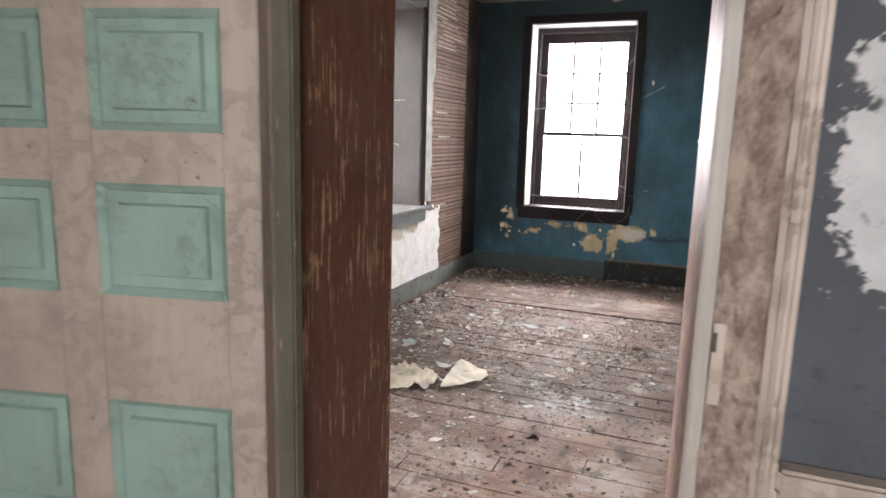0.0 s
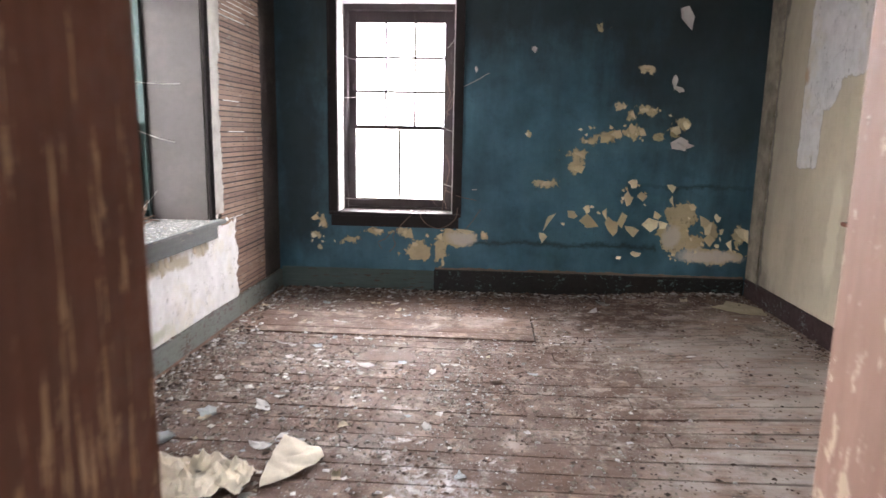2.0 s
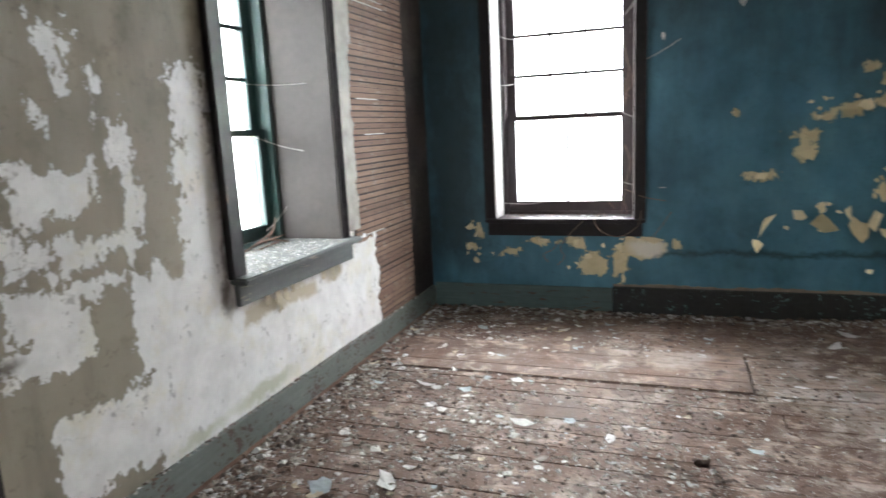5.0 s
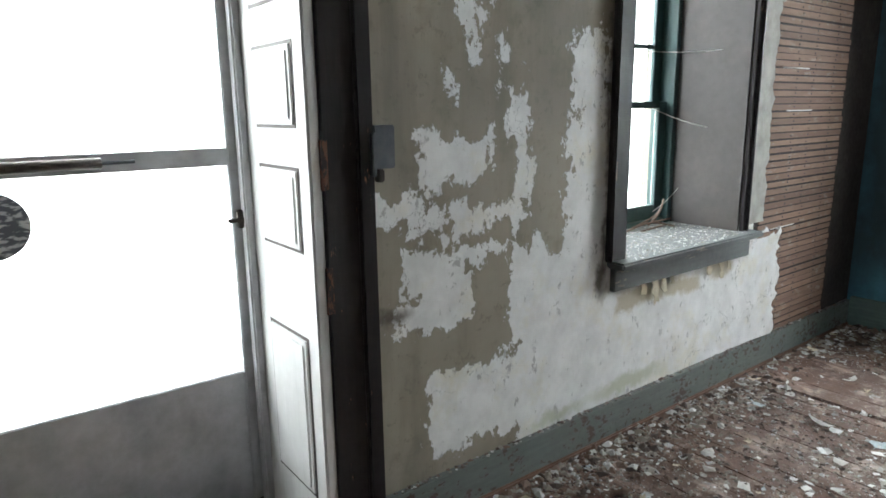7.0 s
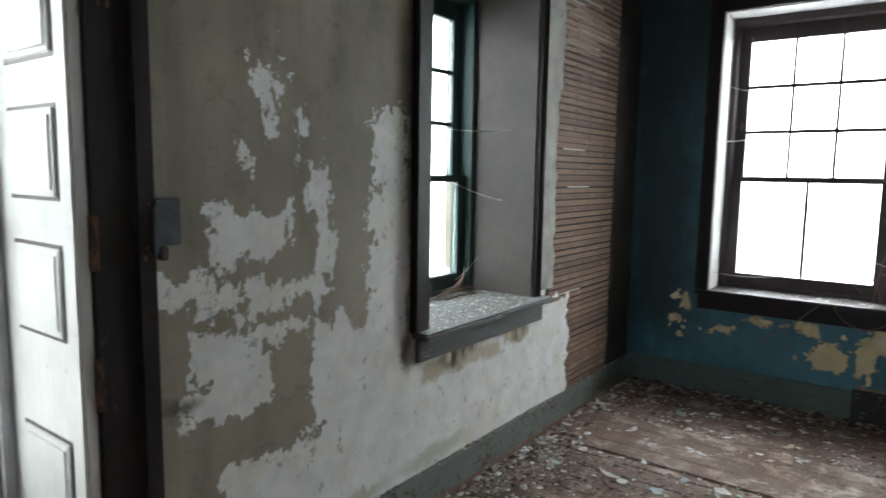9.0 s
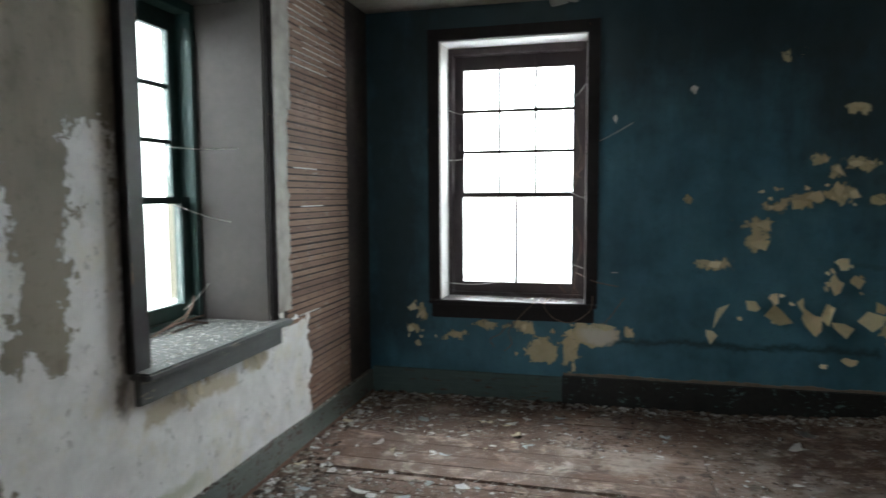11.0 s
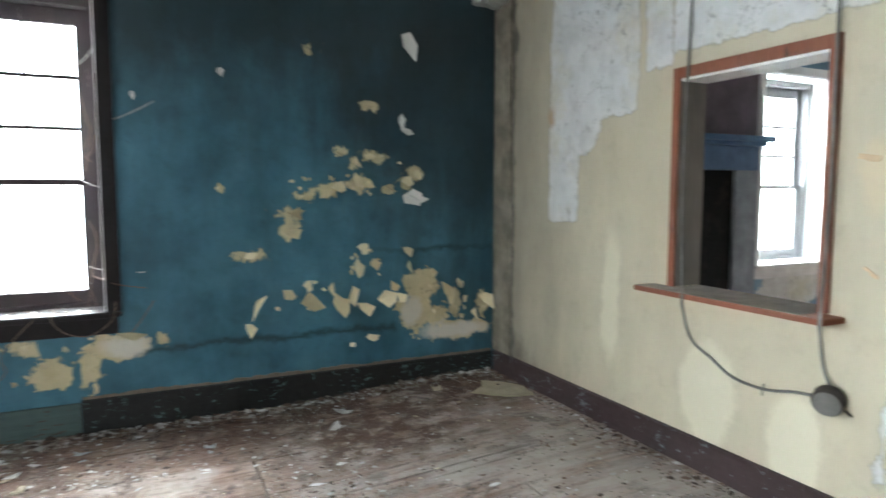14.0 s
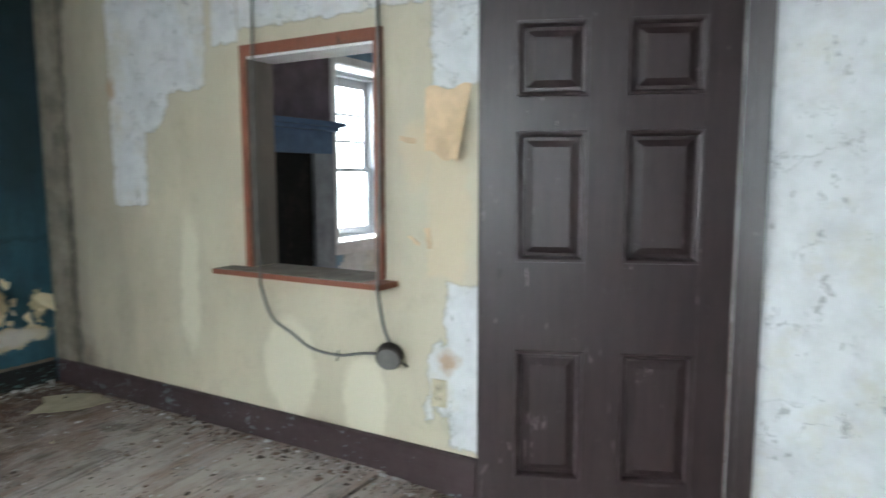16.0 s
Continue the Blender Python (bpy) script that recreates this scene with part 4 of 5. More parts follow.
def ragged_sheet(u0, u1, v0, v1, thick, rag, step=0.02, sides="r", seed=1, taper=False):
    """A sheet of plaster in the y-z plane whose named sides (l, r, t, b) are broken off unevenly."""
    rnd = random.Random(seed)

    def jag(n, amp):
        out, x = [], 0.0
        for _ in range(n):
            x = 0.6 * x + rnd.uniform(-amp, amp)
            out.append(x)
        return out

    nv, nu = max(2, int((v1 - v0) / step)), max(2, int((u1 - u0) / step))
    pts = []
    for i, d in enumerate(jag(nu, rag if "b" in sides else 0)):
        pts.append((u0 + (u1 - u0) * i / nu, v0 + d))
    for i, d in enumerate(jag(nv, rag if "r" in sides else 0)):
        pts.append((u1 + d, v0 + (v1 - v0) * i / nv))
    for i, d in enumerate(jag(nu, rag if "t" in sides else 0)):
        pts.append((u1 - (u1 - u0) * i / nu, v1 + d))
    for i, d in enumerate(jag(nv, rag if "l" in sides else 0)):
        pts.append((u0 + d, v1 - (v1 - v0) * i / nv))
    bm = bmesh.new()
    f = bm.faces.new([bm.verts.new((0, u, v)) for u, v in pts])
    r = bmesh.ops.extrude_face_region(bm, geom=[f])
    bmesh.ops.translate(bm, verts=[g for g in r["geom"] if isinstance(g, bmesh.types.BMVert)], vec=(thick, 0, 0))
    if taper:
        for v in bm.verts:
            v.co.x *= min(1.0, max(0.0, (v.co.y - u0) / (u1 - u0)))
    bmesh.ops.recalc_face_normals(bm, faces=bm.faces)
    bmesh.ops.triangulate(bm, faces=[g for g in bm.faces if len(g.verts) > 4])
    return bm


M_PLEDGE = plain("broken_plaster", (0.36, 0.35, 0.32), 0.9, scale=9, dirty=0.5, local=False, bump=0.5)
M_PLWHITE = plain("white_broken_plaster", (0.58, 0.58, 0.56), 0.9, scale=9, dirty=0.4, local=False, bump=0.5)
for a, b, c, d, sd, mt in ((5.634, 5.795, 0.82, ZC, "r", M_PLEDGE), (5.69, 6.0, 0.167, 0.76, "rt", M_WEST), (5.795, 5.83, 1.9, ZC, "rb", M_PLEDGE)):
    ob = part("plaster_edge", ragged_sheet(a, b, c, d, 0.016, 0.026 if mt is M_WEST else 0.014, sides=sd, seed=int(a * 100 + c * 10), taper=mt is M_WEST), mt, lathing)
    ob.matrix_world = pose(XW + 0.0012, 0, 0)

# torn paper and plaster tongues under the west window
M_TORN = plain("torn_yellowed_paper", (0.48, 0.43, 0.32), 0.9, scale=16, local=False)
for u, w, h in ((4.80, 0.03, 0.06), (4.88, 0.04, 0.11), (4.95, 0.03, 0.07), (5.02, 0.025, 0.05), (5.32, 0.03, 0.05), (5.42, 0.04, 0.08), (5.50, 0.03, 0.06)):
    ob = part("torn_flap", ragged_sheet(0, w, -h, 0, 0.003, 0.009, 0.010, "rlb", int(u * 100)), M_TORN, bpy.data.objects["wall_west"])
    ob.matrix_world = pose(XW + 0.003, u, 0.665, 0, -9, 0)

# ---- curled paint on the north wall ----


def flake_mesh(seed, curl):
    """A broken piece of paint about 1 across, held at its upper edge and bent away from the wall below it."""
    rnd = random.Random(seed)
    bm = bmesh.new()
    n = rnd.randint(5, 7)
    corner = [(2 * math.pi * (k + rnd.uniform(-0.32, 0.32)) / n, rnd.uniform(0.22, 0.66)) for k in range(n)]
    rings = []
    for f in (0.5, 1.0):
        ring = []
        for a, r in corner:
            x, z = f * r * math.cos(a), f * r * math.sin(a)
            t = 0.5 - z
            ring.append(bm.verts.new((x, -0.05 - curl * t * t - 0.10 * x * x * 4 * rnd.uniform(0.5, 1.2), z - 0.4)))
        rings.append(ring)
    mid = bm.verts.new((0, -0.05 - curl * 0.25, -0.4))
    for k in range(n):
        q = (k + 1) % n
        bm.faces.new((mid, rings[0][k], rings[0][q]))
        bm.faces.new((rings[0][k], rings[1][k], rings[1][q], rings[0][q]))
    bmesh.ops.recalc_face_normals(bm, faces=bm.faces)
    bmesh.ops.solidify(bm, geom=bm.faces[:], thickness=0.03)
    return bm


def flake_paint(name, pale, deep):
    m = Nodes(name, 0.7)
    p = m.pos((1, 1, 1), True)
    c = m.mix(m.random(), pale, deep)
    c = m.mix(m.ramp(m.noise(p, 5, 6, 0.7), 0.55, 0.68, 0, 0.45), c, tuple(v * 0.45 for v in deep))
    return m.done(c, m.bump(m.noise(p, 9, 4), 0.3))


M_FLAKE = flake_paint("cream_paint_flake", (0.82, 0.74, 0.52), (0.62, 0.52, 0.32))
M_FLAKEW = flake_paint("white_paint_flake", (0.82, 0.81, 0.78), (0.74, 0.72, 0.68))
FLAKES = [mesh("paint_flake", flake_mesh(s, c), M_FLAKE) for s, c in ((1, 0.45), (2, 0.70), (3, 0.35), (4, 0.90), (5, 0.60), (6, 0.40), (7, 0.75))]
random.seed(21)
north = bpy.data.objects["wall_north"]


def flake(x, z, w, h, tilt, k):
    ob = part("paint_flake", FLAKES[k % 7], None, north)
    ob.matrix_world = Matrix.LocRotScale((x, YN - 0.002, z + 0.4 * h), Euler((0, radians(tilt), 0)), (0.85 * w, 0.6 * (w + h), 0.85 * h))


# the row of curled pieces along the lower crack
for k, row in enumerate(((0.089, 0.53, 0.09, 0.12, 15), (0.17, 0.656, 0.07, 0.20, 40), (0.345, 0.715, 0.17, 0.10, 18), (0.49, 0.67, 0.19, 0.14, 24), (0.45, 0.765, 0.08, 0.10, 0), (0.65, 0.64, 0.17, 0.20, -8),
                         (0.76, 0.68, 0.11, 0.16, 20), (0.83, 0.61, 0.15, 0.12, 8), (0.60, 0.74, 0.07, 0.11, 5), (0.98, 0.65, 0.24, 0.16, -28), (1.04, 0.74, 0.08, 0.09, 0), (0.83, 0.99, 0.11, 0.11, 10),
                         (0.80, 0.875, 0.12, 0.16, 12), (0.91, 0.89, 0.14, 0.09, 28), (1.14, 0.98, 0.09, 0.10, 4), (1.15, 0.86, 0.05, 0.11, 0))):
    flake(*row, k)
# round the bare corner
for k, row in enumerate(((1.42, 0.70, 0.09, 0.13, -12), (1.48, 0.62, 0.10, 0.17, 18), (1.55, 0.73, 0.09, 0.09, 10), (1.50, 0.53, 0.16, 0.12, 35), (1.73, 0.60, 0.12, 0.18, -15), (1.66, 0.50, 0.08, 0.10, 10),
                         (1.34, 0.81, 0.12, 0.09, 0), (1.08, 0.66, 0.09, 0.09, -20), (1.60, 0.60, 0.05, 0.08, 30), (0.88, 0.40, 0.14, 0.06, -5), (0.74, 0.36, 0.08, 0.03, 0))):
    flake(*row, k + 3)
# the higher band
for k, row in enumerate(((0.34, 1.12, 0.14, 0.10, -12), (0.36, 1.24, 0.16, 0.07, 5), (0.45, 1.345, 0.10, 0.06, -25), (0.56, 1.37, 0.12, 0.08, -18), (0.66, 1.40, 0.12, 0.10, -10), (0.79, 1.46, 0.09, 0.12, 8),
                         (0.86, 1.42, 0.08, 0.07, -30), (0.67, 1.63, 0.07, 0.05, 8), (0.77, 1.57, 0.06, 0.09, -12), (0.88, 1.61, 0.14, 0.06, -10), (1.02, 1.40, 0.11, 0.05, 25), (1.14, 1.44, 0.11, 0.10, -10),
                         (1.23, 1.495, 0.10, 0.09, 10), (0.09, 0.985, 0.13, 0.05, 0), (0.87, 1.944, 0.08, 0.05, 5), (-0.09, 1.40, 0.05, 0.04, 0))):
    flake(*row, k)
# under the window sill
for k, row in enumerate(((-0.60, 0.56, 0.2, 0.05, 4), (-0.82, 0.50, 0.10, 0.06, -8), (-1.02, 0.42, 0.10, 0.06, 8), (-1.90, 0.64, 0.07, 0.07, 20), (-1.85, 0.58, 0.07, 0.08, -10), (-1.93, 0.48, 0.09, 0.05, 15),
                         (-0.42, 0.52, 0.05, 0.05, 0), (-1.36, 0.54, 0.10, 0.04, -6), (-1.12, 0.53, 0.07, 0.05, 12), (-0.78, 0.26, 0.05, 0.10, -6))):
    flake(*row, k)
for k in range(60):
    cx, cz, rx, rz = random.choice(((0.55, 0.70, 0.45, 0.10), (1.50, 0.62, 0.25, 0.12), (1.45, 0.45, 0.3, 0.12), (0.62, 1.40, 0.30, 0.07), (0.85, 1.55, 0.25, 0.10), (-0.95, 0.45, 0.25, 0.12), (-1.85, 0.55, 0.12, 0.14), (0.85, 0.92, 0.12, 0.10)))
    flake(cx + random.uniform(-rx, rx), cz + random.uniform(-rz, rz), random.uniform(0.02, 0.05), random.uniform(0.02, 0.05), random.uniform(-40, 40), k)
WHITE_FLAKE = [mesh("paint_flake", flake_mesh(sd, cu), M_FLAKEW) for sd, cu in ((12, 0.25), (14, 0.45))]
for k, (x, z, w, h, tilt) in enumerate(((1.15, 1.335, 0.17, 0.15, -28), (1.22, 1.345, 0.16, 0.06, 12), (1.14, 2.36, 0.12, 0.25, -12), (1.11, 1.86, 0.05, 0.15, 8), (1.15, 1.79, 0.12, 0.06, 18), (-0.055, 2.10, 0.05, 0.07, 0), (-0.53, 1.93, 0.03, 0.07, 0))):
    ob = part("paint_flake", WHITE_FLAKE[k % 2], None, north, "hanging white paint flake")
    ob.matrix_world = Matrix.LocRotScale((x, YN - 0.002, z + 0.4 * h), Euler((0, radians(tilt), 0)), (w, 0.5 * (w + h), h))

# ---- east wall: cables, outlet, torn paper ----
cord = tagged(part("electric_cable", tube(smooth_path([(XE - 0.012, 5.19, 2.71), (XE - 0.025, 5.20, 2.1), (XE - 0.05, 5.19, 1.5), (XE - 0.136, 5.09, 0.93), (XE - 0.137, 5.085, 0.86), (XE - 0.06, 5.10, 0.70),
                                                     (XE - 0.014, 5.02, 0.62), (XE - 0.012, 4.90, 0.562), (XE - 0.012, 4.74, 0.552), (XE - 0.014, 4.60, 0.580), (XE - 0.02, 4.50, 0.592)]), 0.0065, 8), M_CABLE, smooth=True),
              "grey electric cord looping below the hatch shelf", "cable")
cord2 = tagged(part("electric_cable", tube(smooth_path([(XE - 0.012, 4.50, 2.71), (XE - 0.025, 4.49, 1.95), (XE - 0.05, 4.47, 1.4), (XE - 0.138, 4.425, 0.95), (XE - 0.137, 4.425, 0.88), (XE - 0.05, 4.46, 0.72), (XE - 0.02, 4.450, 0.645)]), 0.0065, 8), M_CABLE, smooth=True),
               "grey electric cord hanging beside the hatch", "cable")
tie = part("tie", tube([(XE - 0.020, 4.735, 0.577), (XE - 0.022, 4.742, 0.527)], 0.004, 6), M_CABLE, cord)
jbox = thing("junction_box", "round dark metal junction box hanging on its cord", "junction box", (XE - 0.045, 4.437, 0.598, 0, 74, 20))


def disc(r0, r1, depth, z=0.0, seg=28):
    bm = bmesh.new()
    bmesh.ops.create_cone(bm, cap_ends=True, segments=seg, radius1=r0, radius2=r1, depth=depth, matrix=Matrix.Translation((0, 0, z)))
    bmesh.ops.bevel(bm, geom=[e for e in bm.edges if e.calc_face_angle(0) > 1], offset=0.002, segments=2, affect="EDGES")
    return bm


part("body", disc(0.058, 0.058, 0.040), M_RUST, jbox, smooth=False)
part("cover", disc(0.052, 0.044, 0.010, -0.026), M_CABLE, jbox, "grey dusty cover")
part("stub", tube([(0.03, -0.055, 0), (0.05, -0.075, 0.0)], 0.006, 6), M_RUST, jbox)
outlet = thing("wall_outlet", "dirty cream wall outlet plate", "outlet", (XE - 0.001, 4.215, 0.46))
part("plate", boxes((-0.006, 0.0, -0.037, 0.037, -0.06, 0.06), bevel=0.003), plain("cream_plastic", (0.50, 0.44, 0.30), 0.45, scale=20), outlet)
for dz in (-0.022, 0.022):
    soc = part("socket", boxes((-0.009, -0.005, -0.017, 0.017, dz - 0.014, dz + 0.014), bevel=0.002), plain("cream_socket", (0.44, 0.38, 0.26), 0.45), outlet)
    for dy in (-0.007, 0.007):
        part("slot", boxes((-0.0098, -0.0088, dy - 0.0015, dy + 0.0015, dz - 0.005, dz + 0.006)), M_RUST, soc)
M_PEACH = plain("peach_wallpaper", (0.60, 0.44, 0.28), 0.85, scale=7, dirty=0.2, local=False)
paper = thing("hanging_wallpaper", "peach wallpaper piece curling off the cream wall", "wallpaper", (XE - 0.003, 4.16, 1.71))
bm = bmesh.new()
grid = []
for j in range(9):
    row = []
    for i in range(9):
        s, t = i / 8, j / 8
        u = 0.115 - 0.21 * s + 0.04 * t * s
        lift = 0.0 if s < 0.55 else 0.11 * t * (s - 0.55) ** 1.2
        row.append(bm.verts.new((-0.002 - lift - 0.004 * t, u, -0.25 * t - 0.05 * s * t + 0.012 * math.sin(9 * s))))
    grid.append(row)
for j in range(8):
    for i in range(8):
        bm.faces.new((grid[j][i], grid[j][i + 1], grid[j + 1][i + 1], grid[j + 1][i]))
bmesh.ops.recalc_face_normals(bm, faces=bm.faces)
bmesh.ops.solidify(bm, geom=bm.faces[:], thickness=0.0015)
bmesh.ops.recalc_face_normals(bm, faces=bm.faces)
part("sheet", bm, M_PEACH, paper)
for k, (u, v, w, h, t) in enumerate(((4.27, 1.15, 0.025, 0.13, -6), (4.33, 1.10, 0.06, 0.012, 35), (4.36, 1.52, 0.08, 0.02, 10))):
    ob = tagged(part("torn_paper_strip", ragged_sheet(-w / 2, w / 2, -h, 0, 0.004, 0.004, 0.012, "lrb", 40 + k), M_PEACH), "torn strip of peach wallpaper on the cream wall", "wallpaper")
    ob.matrix_world = pose(XE - 0.006, u, v, t, -4, 0)
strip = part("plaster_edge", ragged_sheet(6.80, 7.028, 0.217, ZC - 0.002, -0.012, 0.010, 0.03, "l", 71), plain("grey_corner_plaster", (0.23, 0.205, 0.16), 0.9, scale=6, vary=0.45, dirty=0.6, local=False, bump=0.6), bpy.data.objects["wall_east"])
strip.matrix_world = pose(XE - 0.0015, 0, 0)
# broken plaster line above the north baseboard, and rubble at the ceiling corner
ledge = part("plaster_edge", ragged_sheet(0, 2.66, 0, 0.018, 0.012, 0.006, 0.02, "t", 61), plain("dirty_plaster_ledge", (0.22, 0.17, 0.13), 0.9, scale=20, local=False), bpy.data.objects["baseboard_north"])
ledge.matrix_world = pose(-0.85, YN - 0.001, 0.204, 0, 0, -90)
for k, (x, y, w) in enumerate(((1.78, 6.98, 0.09), (1.70, 7.01, 0.06), (1.80, 6.90, 0.07), (-0.9, 7.02, 0.07), (-0.80, 7.02, 0.04), (1.30, 7.02, 0.06), (0.55, 7.03, 0.04))):
    bm = bmesh.new()
    bmesh.ops.create_icosphere(bm, subdivisions=2, radius=w)
    for v in bm.verts:
        v.co *= 1 + 0.5 * noise.noise(v.co * 18 + Vector((k, 0, 0)))
        v.co.z *= 0.6
    ob = part("plaster_lump", bm, M_PLEDGE, bpy.data.objects["ceiling"], "crumbling plaster at the ceiling edge")
    ob.matrix_world = pose(x, y, ZC - 0.01)

# ---- cobwebs and dead creeper at the north window ----
M_WEB = plain("dusty_cobweb", (0.55, 0.53, 0.50), 0.9)
M_VINE = plain("dry_creeper", (0.20, 0.14, 0.11), 0.9)
web = thing("cobwebs", "dusty cobweb strands across the north window", "cobweb", (0, 0, 0))
for a, b, sag in (((-1.71, 6.99, 1.69), (-1.60, 7.28, 1.70), 0.01), ((-1.69, 7.05, 0.82), (-1.20, 7.27, 0.84), 0.03), ((-1.70, 7.10, 2.05), (-1.58, 7.28, 2.02), 0.01), ((-0.83, 7.26, 1.46), (-0.70, 7.05, 1.41), 0.01),
                  ((-0.83, 7.26, 2.10), (-0.70, 7.06, 2.20), 0.02), ((-0.72, 7.03, 1.75), (-0.42, 7.03, 1.90), 0.01), ((-0.83, 7.2, 0.96), (-0.50, 7.02, 0.92), 0.02), ((-1.60, 7.27, 0.83), (-0.80, 7.27, 0.84), 0.02)):
    a, b = Vector(a), Vector(b)
    pts = [a.lerp(b, t / 10) - Vector((0, 0, sag * math.sin(math.pi * t / 10))) for t in range(11)]
    part("strand", tube(pts, 0.0028, 5), M_WEB, web)
webw = thing("cobwebs", "dusty cobweb strands in the west window", "cobweb", (0, 0, 0))
for a, b in (((-2.66, 5.28, 1.68), (-2.40, 5.60, 1.68)), ((-2.66, 5.28, 1.68), (-2.66, 5.10, 1.66)), ((-2.66, 5.40, 1.40), (-2.45, 5.60, 1.30)), ((-2.66, 5.45, 0.86), (-2.60, 5.58, 0.98))):
    a, b = Vector(a), Vector(b)
    part("strand", tube([a.lerp(b, t / 6) - Vector((0, 0, 0.012 * math.sin(math.pi * t / 6))) for t in range(7)], 0.0025, 5), M_WEB, webw)
vine = thing("dead_creeper", "thin dry creeper stems hanging at the window sill", "plant", (0, 0, 0))
for pts in ([(-0.79, 7.2, 1.50), (-0.76, 7.1, 1.62), (-0.72, 7.03, 1.70), (-0.73, 7.02, 1.62), (-0.78, 7.05, 1.57)], [(-0.95, 7.1, 0.73), (-0.98, 6.985, 0.69), (-0.92, 6.98, 0.61), (-0.80, 6.98, 0.58), (-0.68, 6.98, 0.66), (-0.66, 7.0, 0.76)],
            [(-0.60, 7.02, 0.55), (-0.52, 7.0, 0.66), (-0.46, 7.02, 0.75)], [(-0.80, 7.1, 0.73), (-0.77, 7.1, 0.95), (-0.74, 7.06, 1.10), (-0.78, 7.1, 1.22)], [(-1.22, 6.985, 0.56), (-1.28, 6.98, 0.48), (-1.35, 6.99, 0.44), (-1.32, 7.0, 0.38)],
            [(-0.78, 7.15, 0.90), (-0.65, 7.0, 0.86), (-0.5, 7.0, 0.83)], [(-0.80, 7.2, 1.95), (-0.77, 7.15, 1.80), (-0.75, 7.1, 1.72), (-0.79, 7.1, 1.60), (-0.75, 7.08, 1.55)],
            [(-1.05, 7.0, 0.70), (-1.15, 6.98, 0.60), (-1.22, 6.985, 0.50), (-1.20, 6.99, 0.42), (-1.25, 6.99, 0.36)], [(-0.85, 7.2, 0.75), (-0.90, 7.15, 0.82), (-0.84, 7.12, 0.88), (-0.78, 7.1, 0.80), (-0.76, 7.05, 0.74)]):
    part("stem", tube(smooth_path(pts, 5), 0.0030, 5), M_VINE, vine)

twigs = thing("dry_twigs", "tangle of dry grey twigs on the window sill", "plant", (0, 0, 0))
for a, b, c in (((-2.60, 5.16, 0.797), (-2.56, 5.30, 0.83), (-2.52, 5.44, 0.80)), ((-2.62, 5.22, 0.80), (-2.58, 5.34, 0.85), (-2.62, 5.46, 0.88)), ((-2.58, 5.10, 0.796), (-2.60, 5.28, 0.815), (-2.57, 5.48, 0.83)),
                ((-2.55, 5.20, 0.796), (-2.53, 5.33, 0.81), (-2.58, 5.45, 0.798)), ((-2.62, 5.36, 0.80), (-2.60, 5.42, 0.86), (-2.61, 5.47, 0.93))):
    part("twig", tube(smooth_path([a, b, c], 5), 0.005, 5), M_VINE, twigs)

# ---- litter on the floor ----


def rise(x, y):
    """How far the old floor has heaved up towards the east wall."""
    u, v = min(1.0, max(0.0, (x - 0.1) / 1.4)), min(1.0, max(0.0, (y - 3.7) / 0.9))
    return 0.062 * u * u * (3 - 2 * u) * v




def crumpled(name, label, category, at, outline, lift, seed, material, rough_h=0.03, n=14, fold=None):
    """A crumpled sheet lying on the floor within an outline of corners."""
    rnd = random.Random(seed)
    bm = bmesh.new()
    f = bm.faces.new([bm.verts.new((x, y, 0)) for x, y in outline])
    bmesh.ops.triangulate(bm, faces=[f])
    bmesh.ops.subdivide_edges(bm, edges=bm.edges[:], cuts=n // 3, use_grid_fill=True)
    bmesh.ops.subdivide_edges(bm, edges=bm.edges[:], cuts=2, use_grid_fill=True)
    for v in bm.verts:
        q = Vector((v.co.x * 6, v.co.y * 9, seed))
        h = rough_h * (1.5 * (1 - abs(noise.noise(q) * 2.2)) ** 3 + 0.8 * (1 - abs(noise.noise(q * 2.3) * 2)) ** 2) if rough_h > 0.02 else abs(noise.noise(q)) * rough_h * 2
        h = max(0.0, h)
        if fold:
            h += max(0.0, fold[0] * v.co.x + fold[1] * v.co.y + fold[2])
        v.co.z = 0.004 + h
        v.co.x += 0.012 * noise.noise(q * 2 + Vector((9, 0, 0)))
        v.co.y += 0.012 * noise.noise(q * 2 + Vector((0, 9, 0)))
    bmesh.ops.solidify(bm, geom=bm.faces[:], thickness=0.002)
    ob = tagged(part(name, bm, material, smooth=False), label, category)
    ob.matrix_world = pose(*at)
    return ob


M_CLOTH = plain("yellowed_wallpaper", (0.70, 0.64, 0.53), 0.85, scale=8, dirty=0.3)
M_CARD = plain("dirty_cardboard", (0.44, 0.39, 0.27), 0.9, scale=6, dirty=0.35)
crumpled("wallpaper_sheet", "crumpled yellowed wallpaper sheet on the floor", "paper", (-1.58, 3.74, 0), [(-0.28, -0.14), (0.0, -0.17), (0.26, -0.10), (0.29, 0.06), (0.10, 0.14), (-0.20, 0.16), (-0.33, 0.05)], 0.02, 3, M_CLOTH, 0.030)
crumpled("folded_wallpaper", "stiff folded piece of pale wallpaper on the floor", "paper", (-1.16, 3.86, 0), [(-0.10, -0.17), (-0.02, -0.10), (0.10, 0.08), (0.06, 0.13), (-0.06, 0.17), (-0.11, 0.18), (-0.12, 0.02)], 0.02, 4, M_CLOTH, 0.012, fold=(-0.13, 0.12, 0.02))
crumpled("cardboard_sheet", "flat piece of dirty cardboard on the floor", "cardboard", (1.60, 6.55, rise(1.60, 6.55) + 0.002), [(-0.20, 0.02), (-0.02, -0.16), (0.16, -0.20), (0.19, 0.0), (0.12, 0.14), (0.0, 0.24), (-0.06, 0.12)], 0.02, 5, M_CARD, 0.006)


